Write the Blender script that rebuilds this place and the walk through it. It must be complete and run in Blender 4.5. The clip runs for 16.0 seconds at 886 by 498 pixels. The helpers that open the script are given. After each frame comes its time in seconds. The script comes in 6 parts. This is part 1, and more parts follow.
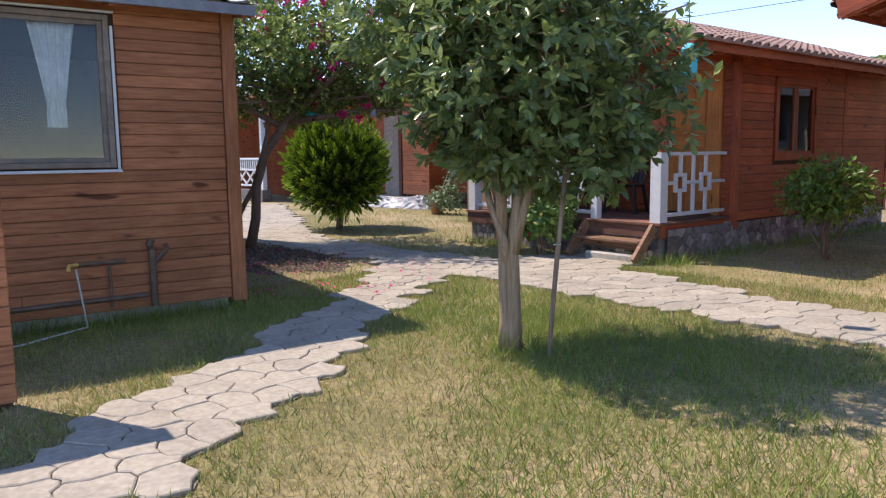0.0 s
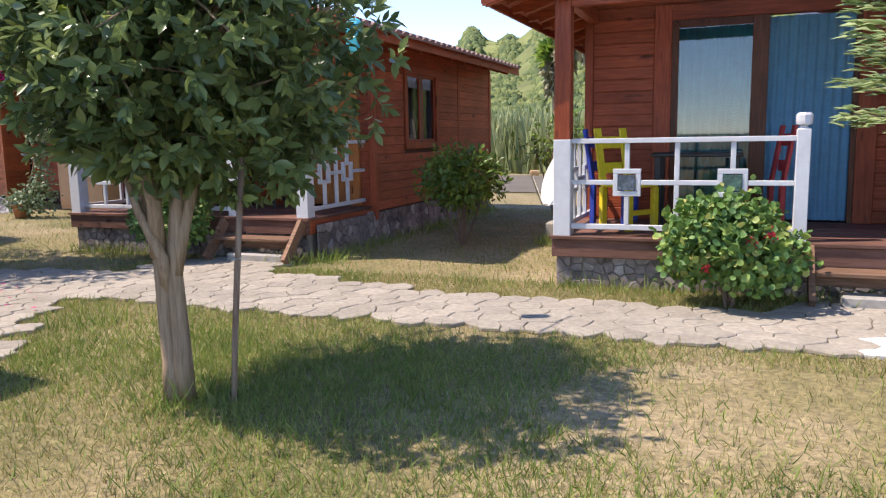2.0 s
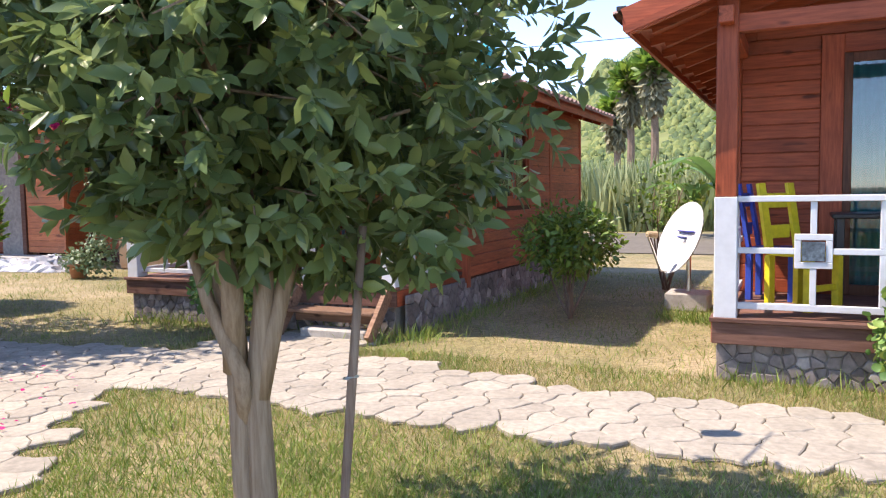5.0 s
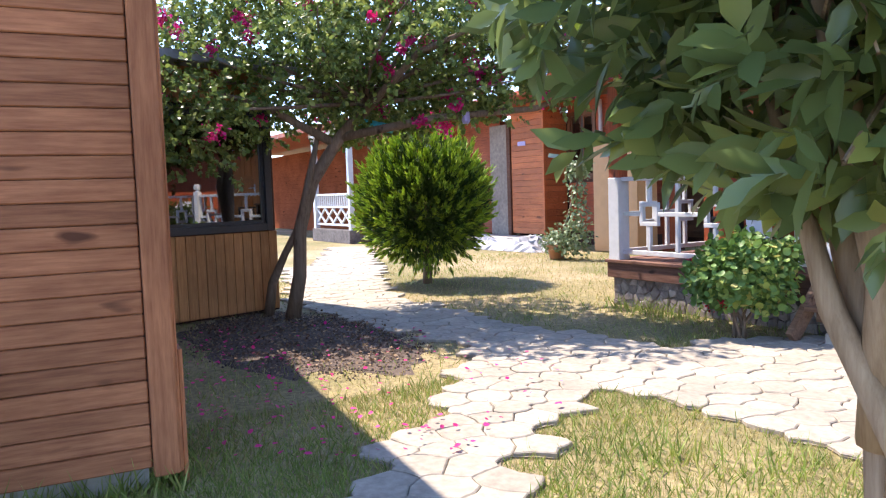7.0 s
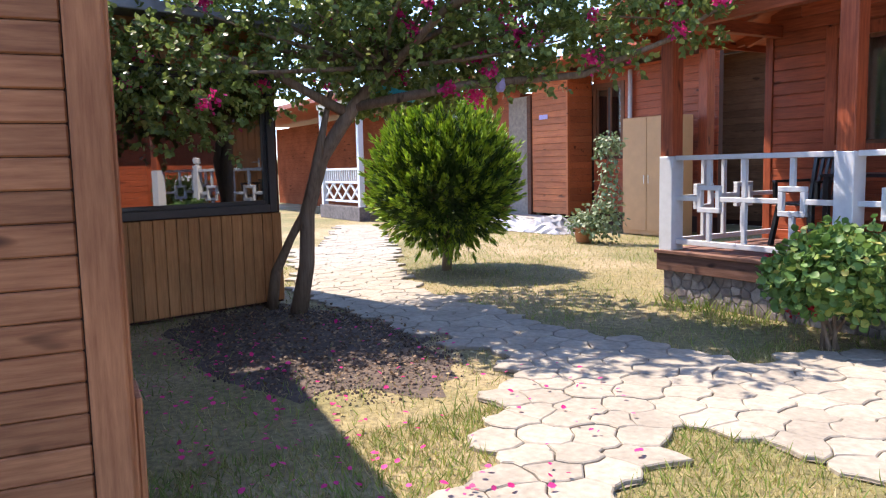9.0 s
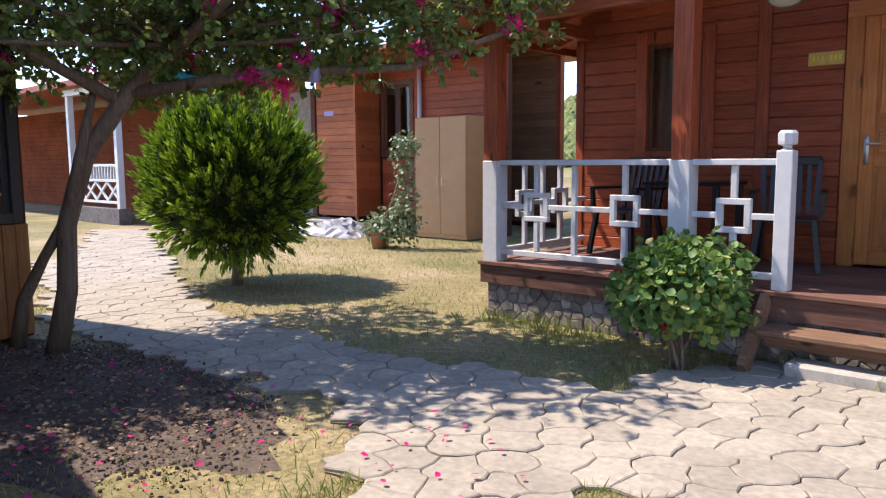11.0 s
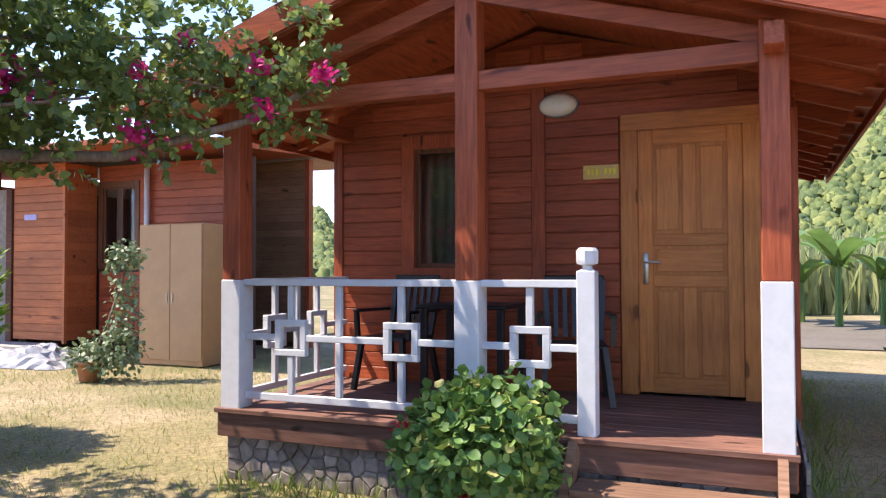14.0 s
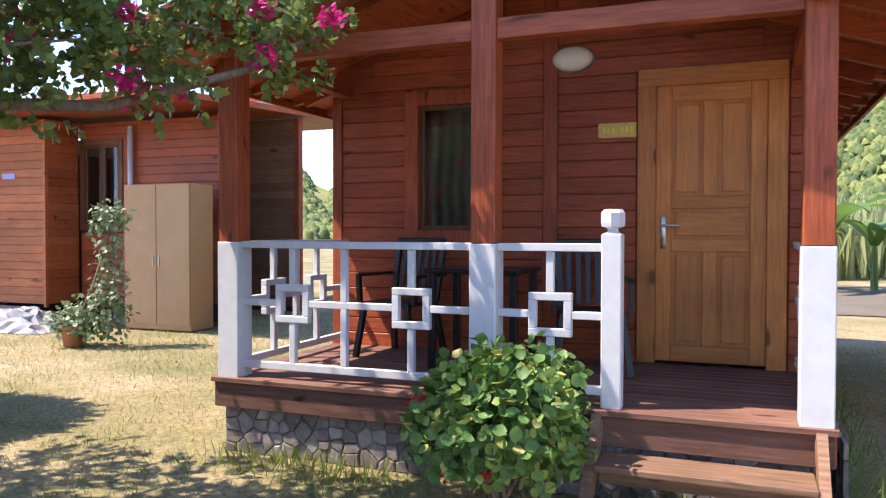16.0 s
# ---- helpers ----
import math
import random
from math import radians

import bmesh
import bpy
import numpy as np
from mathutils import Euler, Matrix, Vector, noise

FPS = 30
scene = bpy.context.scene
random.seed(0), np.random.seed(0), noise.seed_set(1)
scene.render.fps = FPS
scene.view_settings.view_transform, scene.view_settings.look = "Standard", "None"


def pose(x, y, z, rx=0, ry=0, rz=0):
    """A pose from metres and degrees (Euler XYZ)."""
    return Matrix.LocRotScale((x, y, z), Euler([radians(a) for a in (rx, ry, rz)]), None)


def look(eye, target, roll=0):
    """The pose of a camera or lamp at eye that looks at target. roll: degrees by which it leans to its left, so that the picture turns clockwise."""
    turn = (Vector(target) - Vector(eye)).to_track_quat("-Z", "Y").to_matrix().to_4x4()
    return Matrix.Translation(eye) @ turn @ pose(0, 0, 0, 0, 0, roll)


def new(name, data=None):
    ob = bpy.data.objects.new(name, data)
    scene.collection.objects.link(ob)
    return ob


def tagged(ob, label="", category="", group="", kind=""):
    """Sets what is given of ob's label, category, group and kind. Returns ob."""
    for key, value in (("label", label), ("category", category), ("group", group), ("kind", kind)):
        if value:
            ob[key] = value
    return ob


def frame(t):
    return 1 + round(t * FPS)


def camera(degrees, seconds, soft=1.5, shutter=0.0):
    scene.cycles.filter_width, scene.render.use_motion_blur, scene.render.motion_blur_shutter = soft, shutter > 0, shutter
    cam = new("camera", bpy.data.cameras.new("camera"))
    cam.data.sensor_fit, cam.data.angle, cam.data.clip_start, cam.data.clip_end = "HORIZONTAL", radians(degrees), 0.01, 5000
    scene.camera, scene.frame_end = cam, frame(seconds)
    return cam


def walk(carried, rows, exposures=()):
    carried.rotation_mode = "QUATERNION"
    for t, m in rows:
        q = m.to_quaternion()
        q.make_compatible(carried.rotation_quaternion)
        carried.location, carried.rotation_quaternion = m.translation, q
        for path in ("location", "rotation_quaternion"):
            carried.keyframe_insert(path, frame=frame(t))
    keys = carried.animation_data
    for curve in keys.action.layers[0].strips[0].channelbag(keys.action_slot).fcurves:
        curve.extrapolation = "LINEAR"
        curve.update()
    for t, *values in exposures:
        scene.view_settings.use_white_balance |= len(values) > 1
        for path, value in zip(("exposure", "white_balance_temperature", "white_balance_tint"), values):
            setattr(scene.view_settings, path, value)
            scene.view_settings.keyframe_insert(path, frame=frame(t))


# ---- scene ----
cam = camera(60.3, 16.0, soft=1.2)
PATH = [
    (0, (2.128, -1.518, 1.404), (0.594, -0.258, 1.157), -0.7),
    (0.5, (1.811, -1.463, 1.408), (0.534, 0.055, 1.147), -0.3),
    (1, (1.579, -1.368, 1.385), (0.402, 0.227, 1.118), -1.3),
    (1.5, (1.341, -1.158, 1.406), (0.365, 0.565, 1.129), -1.8),
    (2, (1.136, -0.995, 1.408), (0.415, 0.848, 1.119), -1.0),
    (2.5, (0.9, -0.814, 1.443), (0.438, 1.115, 1.187), -0.3),
    (3, (0.707, -0.576, 1.444), (0.29, 1.368, 1.232), -0.5),
    (3.2, (0.645, -0.489, 1.456), (0.24, 1.46, 1.257), -0.6),
    (5.5, (-0.186, 0.253, 1.396), (-1.221, 1.960, 1.263), -0.7),
    (6, (-0.501, 0.455, 1.341), (-1.744, 2.017, 1.209), -0.6),
    (6.5, (-0.748, 0.672, 1.3), (-2.287, 1.943, 1.176), -1.9),
    (7, (-1.006, 0.835, 1.293), (-2.714, 1.864, 1.145), -1.9),
    (7.5, (-1.256, 0.923, 1.278), (-2.981, 1.918, 1.091), -1.8),
    (8, (-1.547, 1.021, 1.275), (-3.273, 2.012, 1.077), -1.8),
    (8.2, (-1.626, 1.084, 1.29), (-3.354, 2.069, 1.084), -1.6),
    (10.3, (-2.654, 1.315, 1.386), (-4.224, 2.532, 1.153), -1.0),
    (10.5, (-2.742, 1.365, 1.395), (-4.259, 2.646, 1.159), -0.9),
    (11, (-2.963, 1.433, 1.401), (-4.294, 2.908, 1.169), -0.4),
    (11.5, (-3.136, 1.627, 1.398), (-4.432, 3.138, 1.199), -0.5),
    (12, (-3.262, 1.817, 1.421), (-4.533, 3.351, 1.246), -0.7),
    (12.5, (-3.438, 1.958, 1.423), (-4.562, 3.606, 1.277), -0.4),
    (13, (-3.604, 2.092, 1.429), (-4.579, 3.835, 1.314), -0.1),
    (13.5, (-3.714, 2.261, 1.448), (-4.623, 4.042, 1.411), -0.1),
    (14, (-3.754, 2.419, 1.468), (-4.533, 4.261, 1.518), -0.2),
    (14.5, (-3.758, 2.484, 1.495), (-4.348, 4.394, 1.58), -0.4),
    (15, (-3.856, 2.543, 1.497), (-4.304, 4.489, 1.602), -0.2),
    (15.5, (-3.977, 2.569, 1.462), (-4.457, 4.51, 1.544), 0.3),
    (16, (-4.038, 2.619, 1.459), (-4.776, 4.478, 1.414), 0.1),
]
walk(cam, [(t, look(eye, target, roll)) for t, eye, target, roll in PATH],
     [(0, 1.5, 7200, 18), (3.0, 1.7, 7200, 18), (5.5, 2.12, 7200, 18), (7.0, 2.38, 7200, 18), (8.0, 2.42, 7200, 18), (10.5, 1.82, 7200, 18), (11.5, 1.86, 7200, 18), (12.5, 2.0, 7200, 18), (14.5, 2.22, 7200, 18), (16.0, 2.25, 7200, 18)])


# ---- world, sun, exposure ----
SUN_AZ = radians(203)      # the sun stands over the west end of the path
SUN_EL = radians(58)
world = bpy.data.worlds.new("sky")
scene.world = world
world.use_nodes = True
wn = world.node_tree
sky = wn.nodes.new("ShaderNodeTexSky")
sky.sky_type = "NISHITA"
sky.sun_disc = False
sky.sun_elevation = SUN_EL
sky.sun_rotation = radians(90) - SUN_AZ
sky.air_density, sky.dust_density, sky.ozone_density = 0.8, 0.0, 4.0
sky.altitude = 2000
wn.links.new(sky.outputs[0], wn.nodes["Background"].inputs[0])
wn.nodes["Background"].inputs[1].default_value = 0.15
sun_data = bpy.data.lights.new("sun", "SUN")
sun_data.energy, sun_data.angle, sun_data.color = 2.3, radians(0.6), (1.0, 0.95, 0.87)
sun = new("sun", sun_data)
s_dir = Vector((math.cos(SUN_AZ) * math.cos(SUN_EL), math.sin(SUN_AZ) * math.cos(SUN_EL), math.sin(SUN_EL)))
sun.matrix_world = look(s_dir * 60, (0, 0, 0))

rng = np.random.default_rng(7)


# ---- materials ----
def nodes_of(name):
    m = bpy.data.materials.new(name)
    m.use_nodes = True
    nt = m.node_tree
    return m, nt, nt.nodes["Principled BSDF"]


def noise_node(nt, scale, detail=4, stretch=(1, 1, 1), rough=0.6, seed=0.0):
    tc = nt.nodes.new("ShaderNodeTexCoord")
    mp = nt.nodes.new("ShaderNodeMapping")
    mp.inputs["Scale"].default_value = stretch
    mp.inputs["Location"].default_value = (seed, seed * 1.7, seed * 0.3)
    nt.links.new(tc.outputs["Object"], mp.inputs[0])
    n = nt.nodes.new("ShaderNodeTexNoise")
    n.inputs["Scale"].default_value, n.inputs["Detail"].default_value, n.inputs["Roughness"].default_value = scale, detail, rough
    nt.links.new(mp.outputs[0], n.inputs["Vector"])
    return n


def ramp(nt, fac, stops):
    r = nt.nodes.new("ShaderNodeValToRGB")
    while len(r.color_ramp.elements) < len(stops):
        r.color_ramp.elements.new(0.5)
    for e, (p, c) in zip(r.color_ramp.elements, stops):
        e.position, e.color = p, (*c, 1)
    nt.links.new(fac, r.inputs[0])
    return r


def mixc(nt, a, b, fac, mode="MIX"):
    m = nt.nodes.new("ShaderNodeMix")
    m.data_type, m.blend_type = "RGBA", mode
    for v, s in ((a, m.inputs[6]), (b, m.inputs[7]), (fac, m.inputs[0])):
        if isinstance(v, (int, float)):
            s.default_value = v
        elif isinstance(v, tuple):
            s.default_value = (*v, 1)
        else:
            nt.links.new(v, s)
    return m.outputs[2]


def bump(nt, bsdf, height, strength=0.3, dist=0.01):
    b = nt.nodes.new("ShaderNodeBump")
    b.inputs["Strength"].default_value, b.inputs["Distance"].default_value = strength, dist
    nt.links.new(height, b.inputs["Height"])
    nt.links.new(b.outputs[0], bsdf.inputs["Normal"])


def vary(nt, col, amount=0.25, island=False):
    """Brightness that differs from piece to piece."""
    if island:
        r = nt.nodes.new("ShaderNodeNewGeometry").outputs["Random Per Island"]
    else:
        r = nt.nodes.new("ShaderNodeObjectInfo").outputs["Random"]
    mr = nt.nodes.new("ShaderNodeMapRange")
    mr.inputs[3].default_value, mr.inputs[4].default_value = 1 - amount, 1 + amount
    nt.links.new(r, mr.inputs[0])
    h = nt.nodes.new("ShaderNodeHueSaturation")
    nt.links.new(mr.outputs[0], h.inputs["Value"])
    nt.links.new(col, h.inputs["Color"])
    return h.outputs[0]


def wood(name, dark, light, axis="x", rough=0.5, amount=0.16, knots=True):
    m, nt, b = nodes_of(name)
    st = {"x": (0.7, 9, 9), "y": (9, 0.7, 9), "z": (9, 9, 0.7)}[axis]
    n = noise_node(nt, 5, 6, st, 0.65)
    c = ramp(nt, n.outputs[0], [(0.3, dark), (0.72, light)]).outputs[0]
    if knots:
        st2 = {"x": (2.2, 7, 7), "y": (7, 2.2, 7), "z": (7, 7, 2.2)}[axis]
        k = noise_node(nt, 1.6, 1, st2, 0.4, 3.1)
        kf = ramp(nt, k.outputs[0], [(0.70, (0, 0, 0)), (0.78, (1, 1, 1))])
        c = mixc(nt, c, tuple(v * 0.42 for v in dark), kf.outputs[0])
    w = noise_node(nt, 1.3, 4, (1, 1, 1), 0.6, 8.0)
    wf = ramp(nt, w.outputs[0], [(0.35, (0.78, 0.78, 0.78)), (0.7, (1.12, 1.12, 1.12))])
    c = mixc(nt, c, wf.outputs[0], 1.0, "MULTIPLY")
    c = vary(nt, c, amount)
    nt.links.new(c, b.inputs["Base Color"])
    b.inputs["Roughness"].default_value = rough
    b.inputs["Specular IOR Level"].default_value = 0.25
    bump(nt, b, n.outputs[0], 0.25, 0.004)
    return m


def plain(name, col, rough=0.5, metal=0.0, scale=20, amount=0.12, bumps=0.1, piece=0.0):
    m, nt, b = nodes_of(name)
    n = noise_node(nt, scale, 5)
    c = ramp(nt, n.outputs[0], [(0.3, tuple(v * (1 - amount) for v in col)), (0.7, tuple(min(1, v * (1 + amount)) for v in col))]).outputs[0]
    n2 = noise_node(nt, scale * 0.12, 3, seed=4.0)
    f2 = ramp(nt, n2.outputs[0], [(0.3, (1 - amount,) * 3), (0.6, (1, 1, 1))])
    c = mixc(nt, c, f2.outputs[0], 1.0, "MULTIPLY")
    if piece:
        c = vary(nt, c, piece)
    nt.links.new(c, b.inputs["Base Color"])
    b.inputs["Roughness"].default_value, b.inputs["Metallic"].default_value = rough, metal
    bump(nt, b, n.outputs[0], bumps, 0.003)
    return m


def leafy(name, stops, rough=0.45, through_light=0.25, sat=1.0):
    """Leaves: colour differs from leaf to leaf; some light comes through."""
    m, nt, b = nodes_of(name)
    r = nt.nodes.new("ShaderNodeNewGeometry").outputs["Random Per Island"]
    c = ramp(nt, r, stops).outputs[0]
    n = noise_node(nt, 1.7, 2)
    f = ramp(nt, n.outputs[0], [(0.3, (0.75, 0.8, 0.75)), (0.7, (1.2, 1.15, 1.1))])
    c = mixc(nt, c, f.outputs[0], 1.0, "MULTIPLY")
    nt.links.new(c, b.inputs["Base Color"])
    b.inputs["Roughness"].default_value = rough
    t = nt.nodes.new("ShaderNodeBsdfTranslucent")
    nt.links.new(c, t.inputs[0])
    mx = nt.nodes.new("ShaderNodeMixShader")
    mx.inputs[0].default_value = through_light
    nt.links.new(b.outputs[0], mx.inputs[1])
    nt.links.new(t.outputs[0], mx.inputs[2])
    nt.links.new(mx.outputs[0], nt.nodes["Material Output"].inputs[0])
    return m


def glass(name, tint=(0.9, 0.95, 0.95), gain=1.0):
    m, nt, b = nodes_of(name)
    tr = nt.nodes.new("ShaderNodeBsdfTransparent")
    tr.inputs[0].default_value = (*tint, 1)
    gl = nt.nodes.new("ShaderNodeBsdfGlossy")
    gl.inputs["Roughness"].default_value = 0.015
    fr = nt.nodes.new("ShaderNodeFresnel")
    fr.inputs[0].default_value = 1.5 + 0.6 * gain
    mx = nt.nodes.new("ShaderNodeMixShader")
    for a, c in ((fr.outputs[0], mx.inputs[0]), (tr.outputs[0], mx.inputs[1]), (gl.outputs[0], mx.inputs[2]), (mx.outputs[0], nt.nodes["Material Output"].inputs[0])):
        nt.links.new(a, c)
    return m


RED_D, RED_L = (0.23, 0.048, 0.021), (0.50, 0.118, 0.05)
W_RED = {a: wood("red_stain_" + a, RED_D, RED_L, a) for a in "xyz"}
W_OR = {a: wood("orange_pine_" + a, (0.42, 0.14, 0.036), (0.63, 0.24, 0.07), a, 0.45) for a in "xz"}
W_BR = {a: wood("brown_siding_" + a, (0.28, 0.095, 0.045), (0.54, 0.22, 0.105), a, 0.6, 0.2) for a in "xz"}
W_HONEY = wood("honey_boards", (0.34, 0.14, 0.05), (0.54, 0.25, 0.10), "z", 0.55)
W_DECK = wood("deck_boards", (0.12, 0.055, 0.04), (0.25, 0.13, 0.095), "x", 0.7, 0.18)
W_STEP = wood("weathered_boards", (0.15, 0.08, 0.05), (0.34, 0.20, 0.13), "x", 0.8, 0.2)
W_DARK = wood("dark_brown_boards", (0.075, 0.028, 0.016), (0.15, 0.058, 0.034), "x", 0.7)
W_FAR = wood("tan_siding", (0.20, 0.10, 0.05), (0.33, 0.18, 0.10), "x", 0.65)
W_BARK = wood("pale_bark", (0.22, 0.145, 0.09), (0.45, 0.33, 0.225), "z", 0.8, 0.05)
W_BARK2 = wood("brown_bark", (0.13, 0.085, 0.06), (0.28, 0.20, 0.145), "z", 0.85, 0.05)
W_STAKE = wood("grey_stake", (0.17, 0.10, 0.07), (0.36, 0.27, 0.20), "z", 0.8, 0.05)
W_RUST = wood("rust_boards", (0.34, 0.085, 0.03), (0.56, 0.17, 0.06), "x", 0.5)
# red boards darkened and without sheen: porch shade put into the colour
W_SHADED = wood("shaded_red_boards", (0.16, 0.045, 0.022), (0.30, 0.09, 0.045), "x", 0.95)
W_SHADED.node_tree.nodes["Principled BSDF"].inputs["Specular IOR Level"].default_value = 0.0
M_CORE = plain("dark_stained_core", (0.06, 0.017, 0.009), 0.7)
M_WHITE = plain("white_paint", (0.62, 0.63, 0.65), 0.45, 0, 14, 0.06)
M_ROOM = plain("room_lining", (0.22, 0.17, 0.13), 0.8)
M_TILE = plain("clay_roof_tile", (0.30, 0.19, 0.155), 0.75, 0, 9, 0.25, 0.3, 0.2)
M_FELT = plain("bitumen_edge", (0.03, 0.03, 0.032), 0.8)
M_GREY = plain("grey_wood_trim", (0.22, 0.23, 0.27), 0.7, 0, 10, 0.2)
M_GREYSID = plain("grey_brown_siding", (0.25, 0.20, 0.165), 0.75, 0, 12, 0.25, 0.2, 0.12)
M_STONE = plain("wall_stone", (0.215, 0.18, 0.17), 0.85, 0, 16, 0.35, 0.6, 0.3)
M_MORTAR = plain("mortar", (0.27, 0.24, 0.22), 0.9, 0, 40, 0.2, 0.4)
M_PAVE = plain("cast_paver", (0.345, 0.305, 0.25), 0.9, 0, 22, 0.2, 0.6, 0.10)
M_PAVEW = plain("whitewashed_paver", (0.6, 0.58, 0.55), 0.85, 0, 22, 0.08, 0.4)
M_BED = plain("paving_bed", (0.22, 0.18, 0.14), 0.95, 0, 30, 0.3, 0.5)
M_BLACKPL = plain("black_plastic", (0.012, 0.012, 0.014), 0.4)
M_YELLOW = plain("yellow_paint", (0.75, 0.60, 0.03), 0.45)
M_BLUE = plain("blue_paint", (0.03, 0.07, 0.42), 0.45)
M_REDP = plain("red_paint", (0.45, 0.03, 0.03), 0.5)
M_CURTB = plain("blue_curtain", (0.13, 0.33, 0.46), 0.9, 0, 60, 0.1)
M_CURTW = plain("white_net_curtain", (0.75, 0.75, 0.74), 0.9)
M_ALU = plain("dark_window_frame", (0.06, 0.06, 0.065), 0.4, 0.3)
M_BROWNFR = wood("brown_frame", (0.10, 0.04, 0.02), (0.20, 0.08, 0.04), "z", 0.45)
M_STEEL = plain("brushed_steel", (0.62, 0.60, 0.56), 0.3, 1.0)
M_BRASS = plain("brass_plate", (0.62, 0.38, 0.10), 0.4, 0.2)
M_LAMP = plain("opal_lamp_cover", (0.85, 0.80, 0.68), 0.35, 0, 10, 0.04)
M_DISH = plain("dish_white", (0.80, 0.80, 0.80), 0.4, 0, 6, 0.05)
M_LNB = plain("lnb_cream", (0.55, 0.42, 0.25), 0.5)
M_INK = plain("blue_print", (0.08, 0.09, 0.35), 0.6)
M_METALROOF = plain("white_sheet_metal", (0.66, 0.66, 0.65), 0.4, 0.2)
M_TURQ = plain("turquoise_paint", (0.05, 0.50, 0.62), 0.5)
M_LILAC = plain("lilac_paint", (0.42, 0.36, 0.68), 0.5)
M_BEIGE = plain("beige_laminate", (0.48, 0.25, 0.105), 0.6, 0, 5, 0.08, 0.02)
M_TERRA = plain("terracotta", (0.42, 0.19, 0.10), 0.8)
M_CONC = plain("concrete", (0.40, 0.37, 0.33), 0.9, 0, 14, 0.2, 0.5)
M_PIPE = plain("rusty_pipe", (0.15, 0.10, 0.075), 0.6, 0.3, 12, 0.35)
M_HOSE = plain("pale_hose", (0.5, 0.52, 0.48), 0.5)
M_DOORGLASS = glass("window_glass", (0.85, 0.9, 0.9), 0.1)
M_GLASS_D = glass("shop_glass", (0.7, 0.75, 0.75), 0.9)
M_GLASS_R = glass("reflecting_window_glass", (0.8, 0.85, 0.82), 2.0)
M_GLASS_K = glass("mirror_coated_glass", (0.35, 0.38, 0.38), 4.0)
L_TREE = leafy("tree_leaf", [(0.0, (0.09, 0.145, 0.06)), (0.55, (0.16, 0.225, 0.085)), (0.88, (0.21, 0.28, 0.105)), (1.0, (0.34, 0.40, 0.12))], 0.28, 0.36)
L_YOUNG = leafy("young_leaf", [(0.0, (0.16, 0.26, 0.04)), (1.0, (0.34, 0.42, 0.07))], 0.4, 0.35)
L_BOUG = leafy("bougainvillea_leaf", [(0.0, (0.10, 0.155, 0.045)), (0.7, (0.20, 0.275, 0.075)), (1.0, (0.37, 0.42, 0.13))], 0.35, 0.4)
L_PINK = leafy("pink_bract", [(0.0, (0.66, 0.015, 0.20)), (1.0, (0.85, 0.05, 0.30))], 0.6, 0.35)
L_RED = leafy("red_petal", [(0.0, (0.55, 0.015, 0.03)), (1.0, (0.75, 0.04, 0.09))], 0.6, 0.3)
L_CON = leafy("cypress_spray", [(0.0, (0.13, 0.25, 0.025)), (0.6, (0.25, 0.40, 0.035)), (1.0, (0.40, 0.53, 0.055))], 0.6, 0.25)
L_CONDARK = leafy("cypress_shaded_old_spray", [(0.0, (0.025, 0.06, 0.014)), (1.0, (0.08, 0.16, 0.025))], 0.7, 0.1)
L_GER = leafy("geranium_leaf", [(0.0, (0.08, 0.18, 0.05)), (0.65, (0.16, 0.29, 0.07)), (0.9, (0.28, 0.38, 0.09)), (1.0, (0.50, 0.46, 0.16))], 0.55, 0.25)
L_LEMON = leafy("lemon_leaf", [(0.0, (0.08, 0.15, 0.03)), (0.7, (0.18, 0.29, 0.045)), (1.0, (0.31, 0.41, 0.07))], 0.4, 0.36)
L_VINE = leafy("vine_leaf", [(0.0, (0.09, 0.15, 0.07)), (1.0, (0.25, 0.31, 0.17))], 0.5, 0.25)
L_THUJA = leafy("blue_green_spray", [(0.0, (0.16, 0.25, 0.10)), (1.0, (0.36, 0.44, 0.22))], 0.6, 0.3)
L_BANANA = leafy("banana_leaf", [(0.0, (0.08, 0.17, 0.04)), (1.0, (0.17, 0.30, 0.07))], 0.4, 0.35)
L_REED = leafy("reed_blade", [(0.0, (0.20, 0.24, 0.09)), (1.0, (0.42, 0.44, 0.22))], 0.6, 0.3)
L_FAR = leafy("hill_scrub", [(0.0, (0.05, 0.085, 0.028)), (0.6, (0.11, 0.15, 0.04)), (1.0, (0.20, 0.22, 0.065))], 0.8, 0.1)
L_GRASS = leafy("grass_blade", [(0.0, (0.21, 0.21, 0.065)), (0.4, (0.32, 0.285, 0.105)), (0.75, (0.46, 0.375, 0.18)), (1.0, (0.57, 0.47, 0.27))], 0.7, 0.35)
L_GREEN = leafy("green_blade", [(0.0, (0.14, 0.22, 0.045)), (0.7, (0.25, 0.33, 0.07)), (1.0, (0.40, 0.40, 0.14))], 0.65, 0.35)
M_STONE2 = plain("pale_wall_stone", (0.34, 0.30, 0.285), 0.85, 0, 16, 0.3, 0.6, 0.25)
L_PALM = leafy("dry_palm_frond", [(0.0, (0.16, 0.15, 0.09)), (1.0, (0.32, 0.29, 0.19))], 0.8, 0.15)

